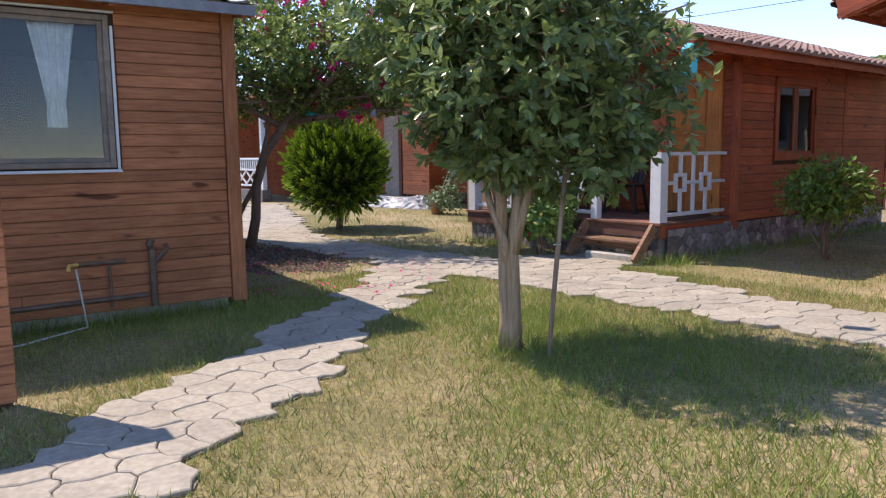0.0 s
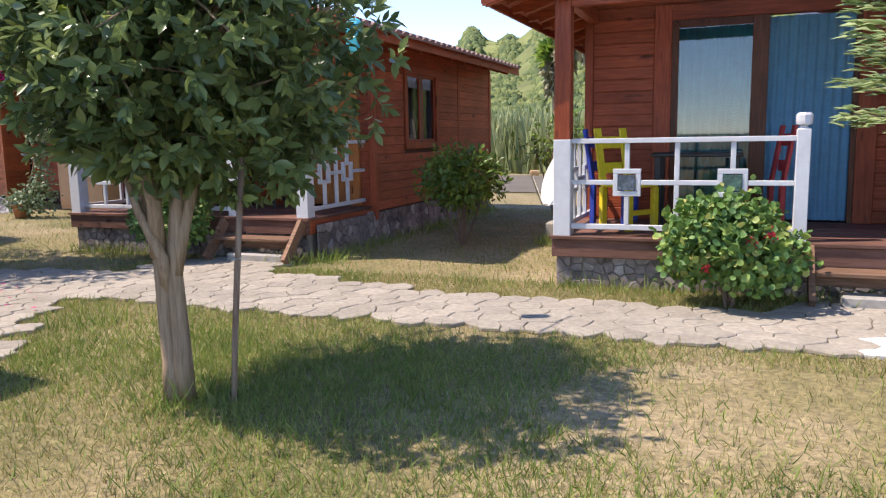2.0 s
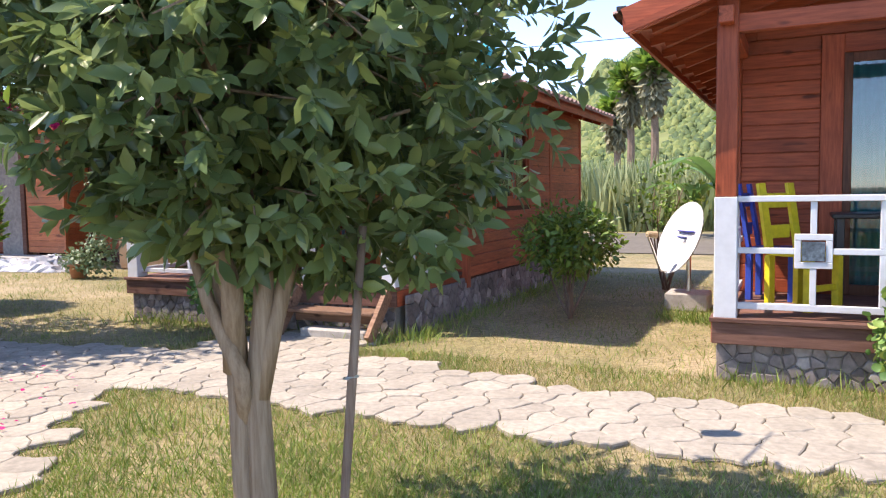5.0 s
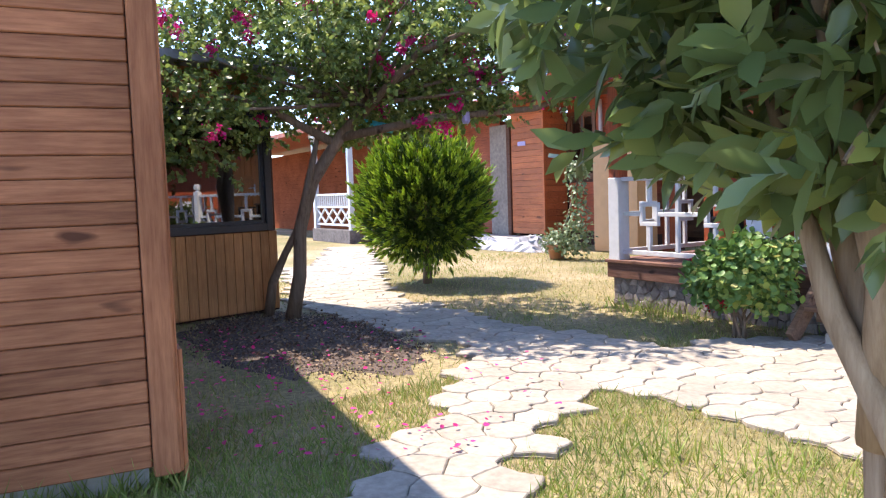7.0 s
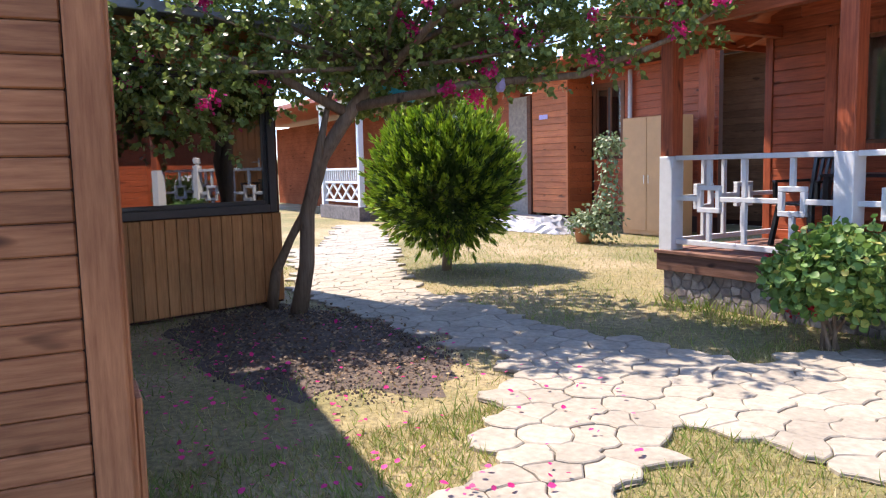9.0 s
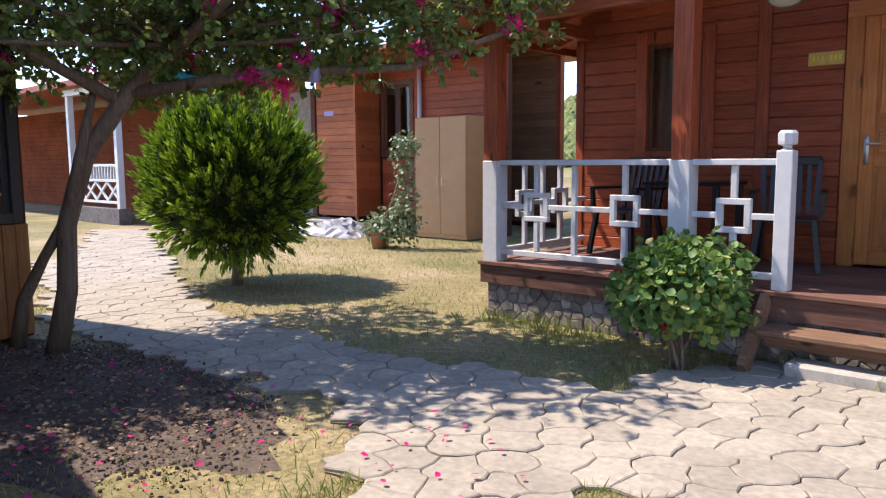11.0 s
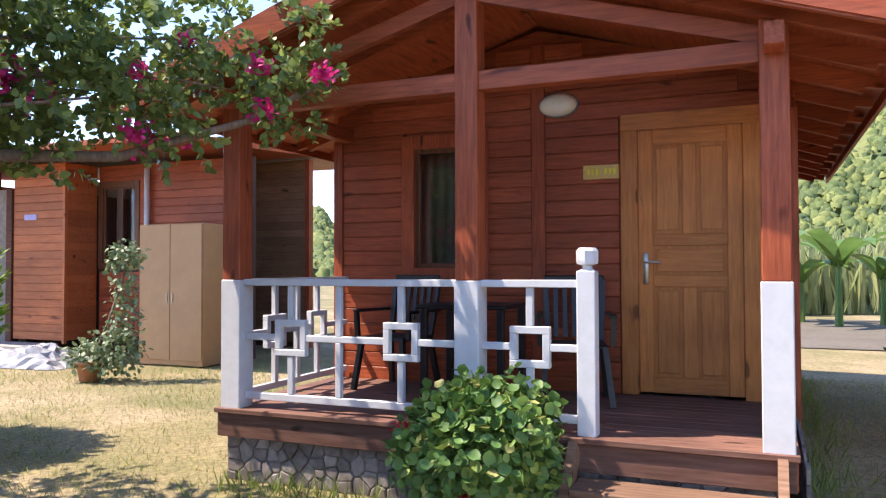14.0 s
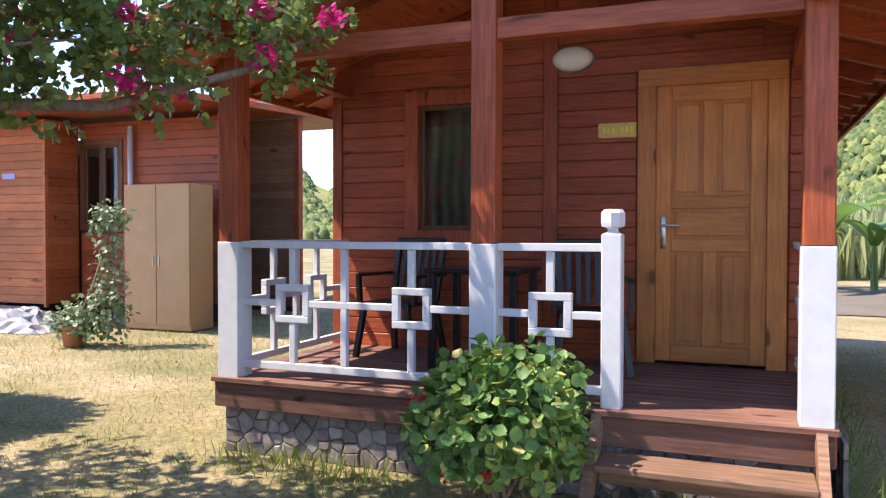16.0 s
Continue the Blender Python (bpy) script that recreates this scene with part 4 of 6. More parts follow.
part("wall", core("y", 3.0, -1, 6.24, BY, 0.25, 2.7, []), W_RED["z"], B)
stone_cladding(wing, "x", 6.12, -1, 3.0, 4.6, -0.02, 0.25, 2)
for k, (zz, ln) in enumerate(((2.36, 5), (2.20, 6))):
    ns = thing("wall_notice", (2.62, BY - 0.03, zz), "narrow reddish wooden name board", "sign")
    part("board", M().box(2.46, 2.92, BY - 0.04, BY - 0.025, zz - 0.06, zz + 0.06), W_OR["x"] if k == 0 else W_RED["x"], ns)
    for i in range(ln):
        part("letter_bar", M().box(2.50 + i * 0.065, 2.54 + i * 0.065, BY - 0.044, BY - 0.039, zz - 0.02, zz + 0.02, 0), M_BRASS, ns)


def painted_chair(x, y, z, rz, ma, mb, label):
    c = thing("chair", (x, y, z), label, "chair", "painted porch chairs", rz=rz, local=True)
    part("seat", M().box(-0.2, 0.2, -0.2, 0.2, 0.42, 0.45, 0.008), ma, c)
    for sx in (-0.18, 0.18):
        part("leg", M().box(sx - 0.03, sx + 0.03, -0.2, -0.14, 0, 0.42), ma, c)
        part("leg", M().box(sx - 0.035, sx + 0.035, 0.15, 0.2, 0, 0.42), mb, c)
        part("back_post", M().beam((sx, 0.18, 0.45), (sx, 0.27, 1.0), 0.08, 0.03, (0, 1, 0)), ma, c)
    part("stretcher", M().box(-0.15, 0.15, -0.18, -0.15, 0.15, 0.2), ma, c)
    bk = part("backrest", M().box(-0.14, 0.14, 0.225, 0.245, 0.55, 0.66, 0.006), mb, c)
    part("slat", M().box(-0.14, 0.14, 0.25, 0.27, 0.80, 0.92, 0.006), mb, bk)
    return c


painted_chair(0.10, 6.78, 0.47, radians(55), M_YELLOW, M_YELLOW, "bright yellow painted wooden porch chair")
painted_chair(-0.12, 7.30, 0.47, radians(80), M_BLUE, M_BLUE, "deep blue painted wooden porch chair")
painted_chair(1.30, 7.25, 0.47, radians(-75), M_REDP, M_REDP, "red painted wooden porch chair")
bt = thing("porch_table", (0.75, 7.1, 0.47), "dark wooden porch table", "table")
part("tabletop", M().box(0.30, 1.15, 6.85, 7.4, 1.18, 1.22, 0.008), M_BLACKPL, bt)
for x in (0.36, 1.09):
    for y in (6.9, 7.35):
        part("leg", M().box(x - 0.03, x + 0.03, y - 0.03, y + 0.03, 0.471, 1.18), M_BLACKPL, bt)
pc = thing("picture_tile", (0.16, 6.15, 0.97), "small picture tiles hung in railing frame", "picture", "railing pictures")
part("image", M().box(0.085, 0.235, 6.146, 6.152, 0.90, 1.04, 0.002), plain("dull_picture", (0.10, 0.13, 0.16), 0.4, 0, 30, 0.8), pc)
pc2 = thing("picture_tile", (1.07, 6.15, 0.97), "small picture tiles hung in railing frame", "picture", "railing pictures")
part("image", M().box(0.995, 1.145, 6.146, 6.152, 0.90, 1.04, 0.002), plain("green_picture", (0.08, 0.16, 0.12), 0.4, 0, 30, 0.8), pc2)

# cabin C: brown siding close to the path; its long wall faces its own +x side
C_AZ = math.atan2(-0.995, -0.08)
C = thing("cabin", (-4.58, 1.51, 0), "brown cabin with weathered board siding and water pipes", "cabin", "holiday cabins", rz=C_AZ, local=True)
# local x runs along the wall away from the corner; local +y is outwards
C_OPEN = [(1.05, 2.48, 1.34, 2.56)]
wc = part("wall", core("x", 0, 1, 0, 4.2, 0.10, 2.75, C_OPEN), M_CORE, C, "weathered brown horizontal siding")
siding(wc, "x", 0, 1, 0.088, 4.2, 0.10, 2.75, 0.10, [(0.99, 2.54, 1.28, 2.62)], W_BR["x"], joint=2.6)
part("corner_board", M().box(-0.03, 0.085, -0.02, 0.045, 0.06, 2.78, 0.008), W_BR["z"], wc)
part("corner_board", M().box(-0.045, -0.02, -0.14, 0.02, 0.06, 2.76, 0.006), W_BR["z"], wc)
part("kick_board", M().box(-0.07, -0.046, -0.25, -0.01, 0.0, 0.62, 0.006), W_BR["z"], wc)
wc2 = part("wall", core("y", 0, -1, -4.0, -0.1, 0.10, 2.75, []), M_CORE, C)
siding(wc2, "y", 0, -1, -4.0, -0.14, 0.10, 2.75, 0.112, [], W_BR["x"], joined=True)
part("wall", core("x", -4.0, -1, 0, 4.2, 0.1, 2.75, []), M_CORE, C)
part("wall", core("y", 4.2, 1, -3.9, -0.1, 0.1, 2.75, []), M_CORE, C)
part("ceiling", M().box(0.1, 4.1, -3.9, -0.1, 2.66, 2.74, 0), M_ROOM, C)
part("foundation", M().box(0.1, 4.15, -3.9, -0.06, -0.05, 0.12, 0), M_CONC, C)
window_unit(C, "x", 0, 1, 1.05, 2.48, 1.34, 2.56, M_GREYSID, False, 0.015, "grey-brown window with a white trim strip")
part("window_trim", M().box(1.005, 1.028, 0.03, 0.056, 1.30, 2.49), M_WHITE, C)
part("window_trim", M().box(0.99, 2.52, 0.02, 0.055, 1.285, 1.31), M_WHITE, C)
part("window_trim", M().box(0.99, 2.52, 0.02, 0.055, 2.59, 2.61), M_WHITE, C)
curtain(C, 1.26, 1.62, -0.12, 1.66, 2.52, M_CURTW, "white net curtain tied in a knot", 5, 0.02, lambda t: 0.28 + 0.72 * t ** 1.2 if t > 0.18 else 0.42)
rf = M()
n = 60
for j, (yy, zz) in enumerate(((0.30, 2.73), (-4.5, 3.5))):
    rf.v += [(-0.14 + 4.92 * i / n, yy, zz + 0.012 * math.sin(i * 1.9)) for i in range(n + 1)]
rf.f += [(i, n + 1 + i, n + 2 + i, i + 1) for i in range(n)]
k = len(rf.v)
rf.v += [(x, y, z + 0.02) for x, y, z in rf.v[:k]]
rf.f += [tuple(q + k for q in f[::-1]) for f in rf.f[:n]]
rc = part("roof", rf, M_METALROOF, C, "pale corrugated metal roof sheets")
part("fascia", M().box(-0.14, 4.78, 0.28, 0.31, 2.63, 2.72), M_GREY, rc)
for i in range(5):
    x = -0.06 + i * 1.1
    part("rafter", M().beam((x, 0.27, 2.66), (x, -0.6, 2.80), 0.05, 0.09), W_BR["x"], rc)
part("fascia", M().beam((-0.13, 0.28, 2.67), (-0.13, -4.4, 3.42), 0.03, 0.11), W_BR["x"], rc)
pp = thing("water_pipes", (-4.58, 1.51, 0), "rusty water pipes and tap on the wall", "pipe", rz=C_AZ, local=True)
part("main_pipe", M().tube([(0.85, 0.08, 0.22), (2.6, 0.09, 0.20)], 0.022), M_PIPE, pp)
part("riser_pipe", M().tube([(0.80, 0.08, 0.12), (0.80, 0.08, 0.62), (0.83, 0.10, 0.66), (0.80, 0.1, 0.7)], 0.03), M_PIPE, pp)
part("valve", M().tube([(0.80, 0.09, 0.48), (0.68, 0.12, 0.62), (0.70, 0.12, 0.66)], 0.02), M_PIPE, pp)
part("branch_pipe", M().tube([(1.15, 0.07, 0.14), (1.15, 0.07, 0.50), (1.02, 0.07, 0.53), (1.40, 0.08, 0.53)], 0.014), M_PIPE, pp)
part("tap", M().tube([(1.40, 0.08, 0.53), (1.47, 0.12, 0.53), (1.48, 0.13, 0.49)], 0.018), M_BRASS, pp)
part("hose", M().tube([(1.42, 0.12, 0.50), (1.40, 0.15, 0.3), (1.37, 0.17, 0.02), (1.9, 0.5, 0.01), (2.5, 0.55, 0.01)], 0.008), M_HOSE, pp)
st = thing("porch_screen", (-2.72, -0.72, 0), "brown board-clad porch side wall beside the path", "wall", rz=C_AZ, local=True)
sw = part("wall", M().box(0.02, 1.6, -0.1, 0.0, 0, 1.88, 0), M_CORE, st)
siding(sw, "x", 0, 1, 0.0, 1.6, 0.02, 1.88, 0.112, [], W_BR["x"])
siding(sw, "y", 0.02, -1, -0.1, 0.0, 0.02, 1.88, 0.112, [], W_BR["z"], joined=True)
part("cap", M().box(-0.03, 1.6, -0.13, 0.05, 1.88, 1.92), W_BR["x"], sw)

# kiosk D: honey vertical boards below a large dark framed window
D_AZ = math.atan2(0.97, -0.24)
D = thing("kiosk", (-9.27, 2.55, 0), "kiosk with honey board base and large dark-framed window", "kiosk", rz=D_AZ, local=True)
# local x runs along the wall towards its far corner; -y is outwards
wd = part("wall", core("x", 0, -1, -2.6, 1.22, 0, 2.7, [(-2.4, 1.12, 0.98, 2.25)]), M_CORE, D, "honey coloured vertical pine boards")
for i in range(34):
    x = -2.6 + i * 0.1125
    part("board", M().box(x + 0.002, x + 0.1105, -0.024, -0.001, 0.02, 0.92, 0.006), W_HONEY, wd)
part("wall", core("y", 1.22, 1, 0.1, 3.0, 0, 2.7, []), W_HONEY, D)
part("wall", core("y", -2.6, -1, 0.1, 3.0, 0, 2.7, []), W_HONEY, D)
part("wall", core("x", 3.0, 1, -2.5, 1.12, 0, 2.7, []), M_ROOM, D)
window_unit(D, "x", 0, -1, -2.4, 1.12, 0.98, 2.25, M_ALU, True, 0.05, "large dark aluminium window", None, M_GLASS_K)
part("wall_head", M().box(-2.6, 1.22, -0.025, -0.001, 2.32, 2.7), W_HONEY, wd)
part("roof", M().box(-2.9, 1.5, -0.35, 3.2, 2.7, 2.8, 0.01), M_GREY, D, "flat dark roof edge")

# far cabin E behind the lawn
E = thing("cabin", (-14.3, 12.6, 0), "red-brown cabin with boarded walls behind the lawn", "cabin", "holiday cabins")
we = part("wall", core("x", 12.6, -1, -14.75, -11.42, 0, 3.3, [(-14.70, -13.85, 1.55, 2.95)]), M_CORE, E, "red-brown board wall")
siding(we, "x", 12.6, -1, -14.72, -11.42, 0.3, 3.3, 0.14, [(-14.75, -13.80, 1.48, 3.02)], W_RED["x"], joint=9)
window_unit(E, "x", 12.6, -1, -14.66, -13.85, 1.55, 2.95, M_BROWNFR, True)
part("wall", core("y", -15.9, -1, 12.0, 17, 0, 2.9, []), M_CORE, E)
wlow = part("wall", core("x", 11.9, -1, -16.0, -14.78, 0.25, 3.3, []), M_CORE, E, "rust-red board wall of the projecting bay")
siding(wlow, "x", 11.9, -1, -16.0, -14.78, 0.25, 3.3, 0.14, [], W_RUST, joint=9)
wret = part("wall", core("y", -14.78, 1, 12.0, 12.58, 0.25, 3.3, []), M_CORE, E, "side of the projecting bay")
siding(wret, "y", -14.78, 1, 11.93, 12.56, 0.25, 3.3, 0.14, [], W_RUST, joint=9)
part("corner_board", M().box(-14.80, -14.745, 11.865, 11.925, 0.2, 3.3), W_RUST, wlow)
part("name_plate", M().box(-15.72, -15.42, 11.862, 11.872, 2.33, 2.43), M_LILAC, wlow, "small lilac name plate")
part("door_frame", M().box(-16.16, -16.02, 11.85, 12.0, 0.1, 2.9), W_DARK, E)
part("door_curtain", M().box(-17.0, -16.18, 11.95, 12.0, 0.15, 2.9), M_GREYSID, E, "hanging taupe door curtain")
part("wall", core("x", 12.3, -1, -19.5, -17.02, 0.2, 3.3, []), W_RED["x"], E)
part("post", M().box(-11.55, -11.35, 12.2, 12.4, 0, 3.3, 0.01), W_RED["z"], E)
part("roof", M().add([(-19.8, 10.7, 3.30), (-11.3, 10.7, 3.30), (-11.3, 16, 3.6), (-19.8, 16, 3.6), (-19.8, 10.7, 3.38), (-11.3, 10.7, 3.38), (-11.3, 16, 3.72), (-19.8, 16, 3.72)], [(3, 2, 1, 0), (4, 5, 6, 7), (0, 1, 5, 4), (1, 2, 6, 5), (2, 3, 7, 6), (3, 0, 4, 7)]), W_RED["x"], E, "low red timber roof")
part("wall", core("x", 14.4, 1, -18.5, -13.3, 0, 3.3, []), M_ROOM, E)
part("doorstep", M().box(-17.2, -14.9, 11.3, 11.89, -0.05, 0.2, 0.01), M_CONC, E, "concrete doorstep")
part("downpipe", M().tube([(-13.55, 12.5, 0.05), (-13.55, 12.5, 3.2)], 0.045), M_WHITE, E, "white downpipe", True)

# crumpled pale sheet lying before the doorstep
tn, tw_ = 26, 18
tv_ = []
for j in range(tw_ + 1):
    for i in range(tn + 1):
        a, b_ = i / tn, j / tw_
        edge = min(1, 5 * min(a, 1 - a, b_, 1 - b_))
        hgt = edge * (0.10 + 0.10 * math.sin(a * 5 + 2 * b_) ** 2 + 0.13 * random.random())
        tv_.append((-15.9 + 2.5 * a + random.uniform(-0.04, 0.04), 10.25 + 1.0 * b_ + 0.25 * a + random.uniform(-0.03, 0.03), hgt - 0.01))
single("tarpaulin", M().add(tv_, [(j * (tn + 1) + i, j * (tn + 1) + i + 1, (j + 1) * (tn + 1) + i + 1, (j + 1) * (tn + 1) + i) for j in range(tw_) for i in range(tn)]), M_TARP, "crumpled pale grey tarpaulin lying on the grass", "tarpaulin")

EF = thing("cabin", (-12.5, 15.5, 0), "tan board cabin with grey eaves board", "cabin", "holiday cabins")
wef = part("wall", core("x", 14.5, -1, -15.0, -11.6, 0, 3.5, []), M_CORE, EF, "tan horizontal boards")
siding(wef, "x", 14.5, -1, -15.0, -11.6, 0.1, 3.5, 0.14, [], W_FAR, joint=9)
part("corner_board", M().box(-11.64, -11.54, 14.46, 14.6, 0, 3.5), W_RED["z"], wef)
part("eaves_board", M().box(-15.2, -11.35, 14.2, 14.45, 3.5, 3.8), M_GREY, EF, "weathered grey eaves board")
part("roof", M().box(-15.2, -11.35, 14.2, 18, 3.805, 3.9), W_RED["x"], EF)

wr = thing("wardrobe", (-12.2, 11.6, 0), "beige laminate two-door wardrobe standing outdoors", "wardrobe")
part("body", M().box(-12.75, -11.52, 11.55, 12.05, 0.0, 2.16, 0.006), M_BEIGE, wr)
for a, b in ((-12.74, -12.14), (-12.13, -11.53)):
    dr = part("door", M().box(a, b, 11.525, 11.548, 0.08, 2.15, 0.004), M_BEIGE, wr)
    hx = b - 0.05 if a < -12.5 else a + 0.05
    part("handle", M().tube([(hx, 11.515, 0.95), (hx, 11.515, 1.1)], 0.008), M_STEEL, dr)

# porch with crossed white railing, far off
X = thing("porch_railing", (-20.8, 9.4, 0), "white crossed porch railing with posts on a stone base", "porch")
xb = part("base", M().box(-22.6, -19.9, 9.3, 9.6, -0.02, 0.35, 0.01), M_STONE, X)
for x in (-22.5, -20.0):
    part("post", M().box(x - 0.07, x + 0.07, 9.35, 9.49, 0.3, 3.0), M_WHITE, X)
part("beam", M().box(-22.6, -19.8, 9.3, 9.5, 3.0, 3.15), M_WHITE, X)
for z in (0.45, 0.95, 1.30):
    part("rail", M().box(-22.43, -20.07, 9.39, 9.45, z, z + 0.06), M_WHITE, X)
for i in range(4):
    x = -22.43 + i * 0.59
    part("cross", M().beam((x, 9.42, 0.52), (x + 0.59, 9.42, 0.94), 0.04, 0.05), M_WHITE, X)
    part("cross", M().beam((x, 9.422, 0.94), (x + 0.59, 9.422, 0.52), 0.04, 0.05), M_WHITE, X)
for i in range(16):
    x = -22.4 + i * 0.15
    part("picket", M().box(x, x + 0.04, 9.40, 9.44, 1.01, 1.30), M_WHITE, X)
XB = thing("cabin", (-22, 12, 0), "far red-brown timber cabin in shade", "cabin", "holiday cabins")
xw = part("wall", core("x", 11.6, -1, -33, -19.6, 0, 3.0, []), W_SHADED, XB)
siding(xw, "x", 11.6, -1, -33, -19.6, 0.3, 3.0, 0.15, [], W_SHADED, joined=True)
part("side_wall", core("y", -19.6, 1, 11.7, 16, 0, 3.0, []), W_RED["z"], XB)
part("roof", M().box(-34, -19.3, 9.0, 17, 3.16, 3.3), W_RED["x"], XB)

# grey cabin F to the east
F = thing("cabin", (2.5, 19.0, 0), "grey-brown timber cabin with corrugated roof and porch", "cabin", "holiday cabins")
FX = 1.1
wfF = part("wall", core("y", FX, -1, 15.2, 20.6, 0.3, 3.1, [(16.0, 16.8, 1.3, 2.5), (18.6, 19.2, 1.6, 2.4)]), M_CORE, F, "grey-brown board side wall")
siding(wfF, "y", FX, -1, 15.2, 20.6, 0.3, 3.1, 0.14, [(15.94, 16.86, 1.24, 2.56), (18.54, 19.26, 1.54, 2.46)], M_GREYSID, joint=9)
window_unit(F, "y", FX, -1, 16.0, 16.8, 1.3, 2.5, M_GREY)
window_unit(F, "y", FX, -1, 18.6, 19.2, 1.6, 2.4, M_GREY)
part("wall", core("x", 15.2, -1, FX, 6, 0.3, 3.1, []), M_GREYSID, F)
part("wall", core("x", 20.6, 1, FX, 6, 0.3, 3.1, []), M_GREYSID, F)
part("plinth", M().box(FX + 0.05, 6, 15.25, 20.5, -0.02, 0.3, 0), M_CONC, F)
for y in (22.0,):
    part("post", M().box(FX - 0.05, FX + 0.1, y - 0.07, y + 0.07, 0, 3.0), M_GREY, F)
rv, n = [], 90
for j, (xx, zz) in enumerate(((FX - 0.75, 2.95), (4.6, 4.15))):
    rv += [(xx, 14.4 + 8.3 * i / n, zz + 0.025 * math.sin(i * 1.6)) for i in range(n + 1)]
k = len(rv)
rv += [(x, y, z + 0.03) for x, y, z in rv]
ff = [(i, n + 1 + i, n + 2 + i, i + 1) for i in range(n)]
rF = part("roof", M().add(rv, ff + [tuple(q + k for q in f[::-1]) for f in ff]), M_GREY, F, "grey corrugated roof")
part("fascia", M().box(FX - 0.78, FX - 0.74, 14.4, 22.7, 2.78, 2.96), M_GREY, rF)
part("bargeboard", M().beam((FX - 0.76, 14.38, 2.9), (4.6, 14.38, 4.1), 0.04, 0.22), M_GREY, rF)

# satellite dish
dsh = thing("satellite_dish", (-1.15, 9.7, 0), "white satellite dish on a pole in a concrete block", "satellite dish")
part("block", M().box(-1.40, -0.90, 9.45, 9.9, -0.02, 0.20, 0.02), M_CONC, dsh)
part("pole", M().tube([(-1.15, 9.7, 0.18), (-1.15, 9.7, 0.75)], 0.03), M_STEEL, dsh)
aim = Vector((-0.72, -0.62, 0.40)).normalized()
sx = aim.cross(Vector((0, 0, 1))).normalized()
up = sx.cross(aim)
ctr = Vector((-1.25, 9.60, 0.86))
dv, df, nr, ns = [ctr - aim * 0.10], [], 6, 32
for i in range(1, nr + 1):
    r = i / nr
    dv += [ctr + (sx * math.cos(a) * 0.40 + up * math.sin(a) * 0.46) * r - aim * 0.10 * (1 - r * r) for a in (2 * math.pi * k / ns for k in range(ns))]
df += [(0, 1 + k, 1 + (k + 1) % ns) for k in range(ns)]
for i in range(nr - 1):
    df += [(1 + i * ns + k, 1 + (i + 1) * ns + k, 1 + (i + 1) * ns + (k + 1) % ns, 1 + i * ns + (k + 1) % ns) for k in range(ns)]
k0 = len(dv)
dm = M().add(dv, df)
dm.add([p - aim * 0.012 for p in dv], [q[::-1] for q in df])
refl = part("reflector", dm, M_DISH, dsh, "", True)
lb = ctr + up * 0.10
part("print_bar", M().beam(lb - sx * 0.17 - aim * 0.075, lb + sx * 0.17 - aim * 0.075, 0.012, 0.055, aim), M_INK, refl)
part("print_bar", M().beam(lb - sx * 0.02 - up * 0.07 - aim * 0.08, lb + sx * 0.17 - up * 0.07 - aim * 0.08, 0.012, 0.02, aim), M_INK, refl)
tip = ctr + aim * 0.42 - up * 0.12
part("arm", M().tube([ctr - up * 0.44, ctr - up * 0.46 + aim * 0.08, tip], 0.014), M_STEEL, dsh)
part("receiver", M().tube([tip, tip + (ctr - tip).normalized() * 0.12], [0.035, 0.045], 10), M_LNB, dsh)
part("bracket", M().beam(ctr - aim * 0.1, Vector((-1.15, 9.7, 0.74)), 0.05, 0.08), M_STEEL, dsh)

# hanging feeders in the trees
bl = thing("hanging_feeder", (-1.56, 4.18, 2.1), "small turquoise wooden feeder hanging from branch", "bird feeder")
part("box", M().box(-1.61, -1.51, 4.13, 4.23, 2.04, 2.24, 0.008), M_TURQ, bl)
part("cap", M().lathe((-1.56, 4.18, 2.24), [(0.07, 0), (0.05, 0.03), (0.015, 0.05)], 8), M_TURQ, bl)
part("cord", M().tube([(-1.56, 4.18, 2.28), (-1.56, 4.15, 2.7)], 0.004, 5), M_ALU, bl)


# ---- hills and distance ----
def hill_h(x, y):
    d = np.hypot(x, y)
    az = np.degrees(np.arctan2(x, y))            # east of north
    ridge = np.interp(az, [-60, -34, -25, -16, -8, 0, 13, 30, 60], [8, 16, 24, 46, 64, 84, 104, 118, 110])
    ridge = ridge + 5 * np.sin(az * 0.9) + 3 * np.sin(az * 2.3 + 1)
    t = np.clip((d - 95) / 250, 0, 1)
    return ridge * t ** 1.15 + 2.2 * np.sin(x * 0.06) * np.sin(y * 0.05) * np.clip((d - 110) / 60, 0, 1) - 0.05


hx, hy = np.meshgrid(np.linspace(-420, 420, 85), np.linspace(80, 430, 60))
hz = hill_h(hx, hy)
hv = np.stack([hx.ravel(), hy.ravel(), hz.ravel()], 1)
w = hx.shape[1]
hf = np.array([(j * w + i, j * w + i + 1, (j + 1) * w + i + 1, (j + 1) * w + i) for j in range(hx.shape[0] - 1) for i in range(w - 1)])
tagged(new("backdrop", quick_mesh("backdrop", hv, hf, M_HILL, True)), "green wooded hillside behind the cabins", "hill", kind="structure")

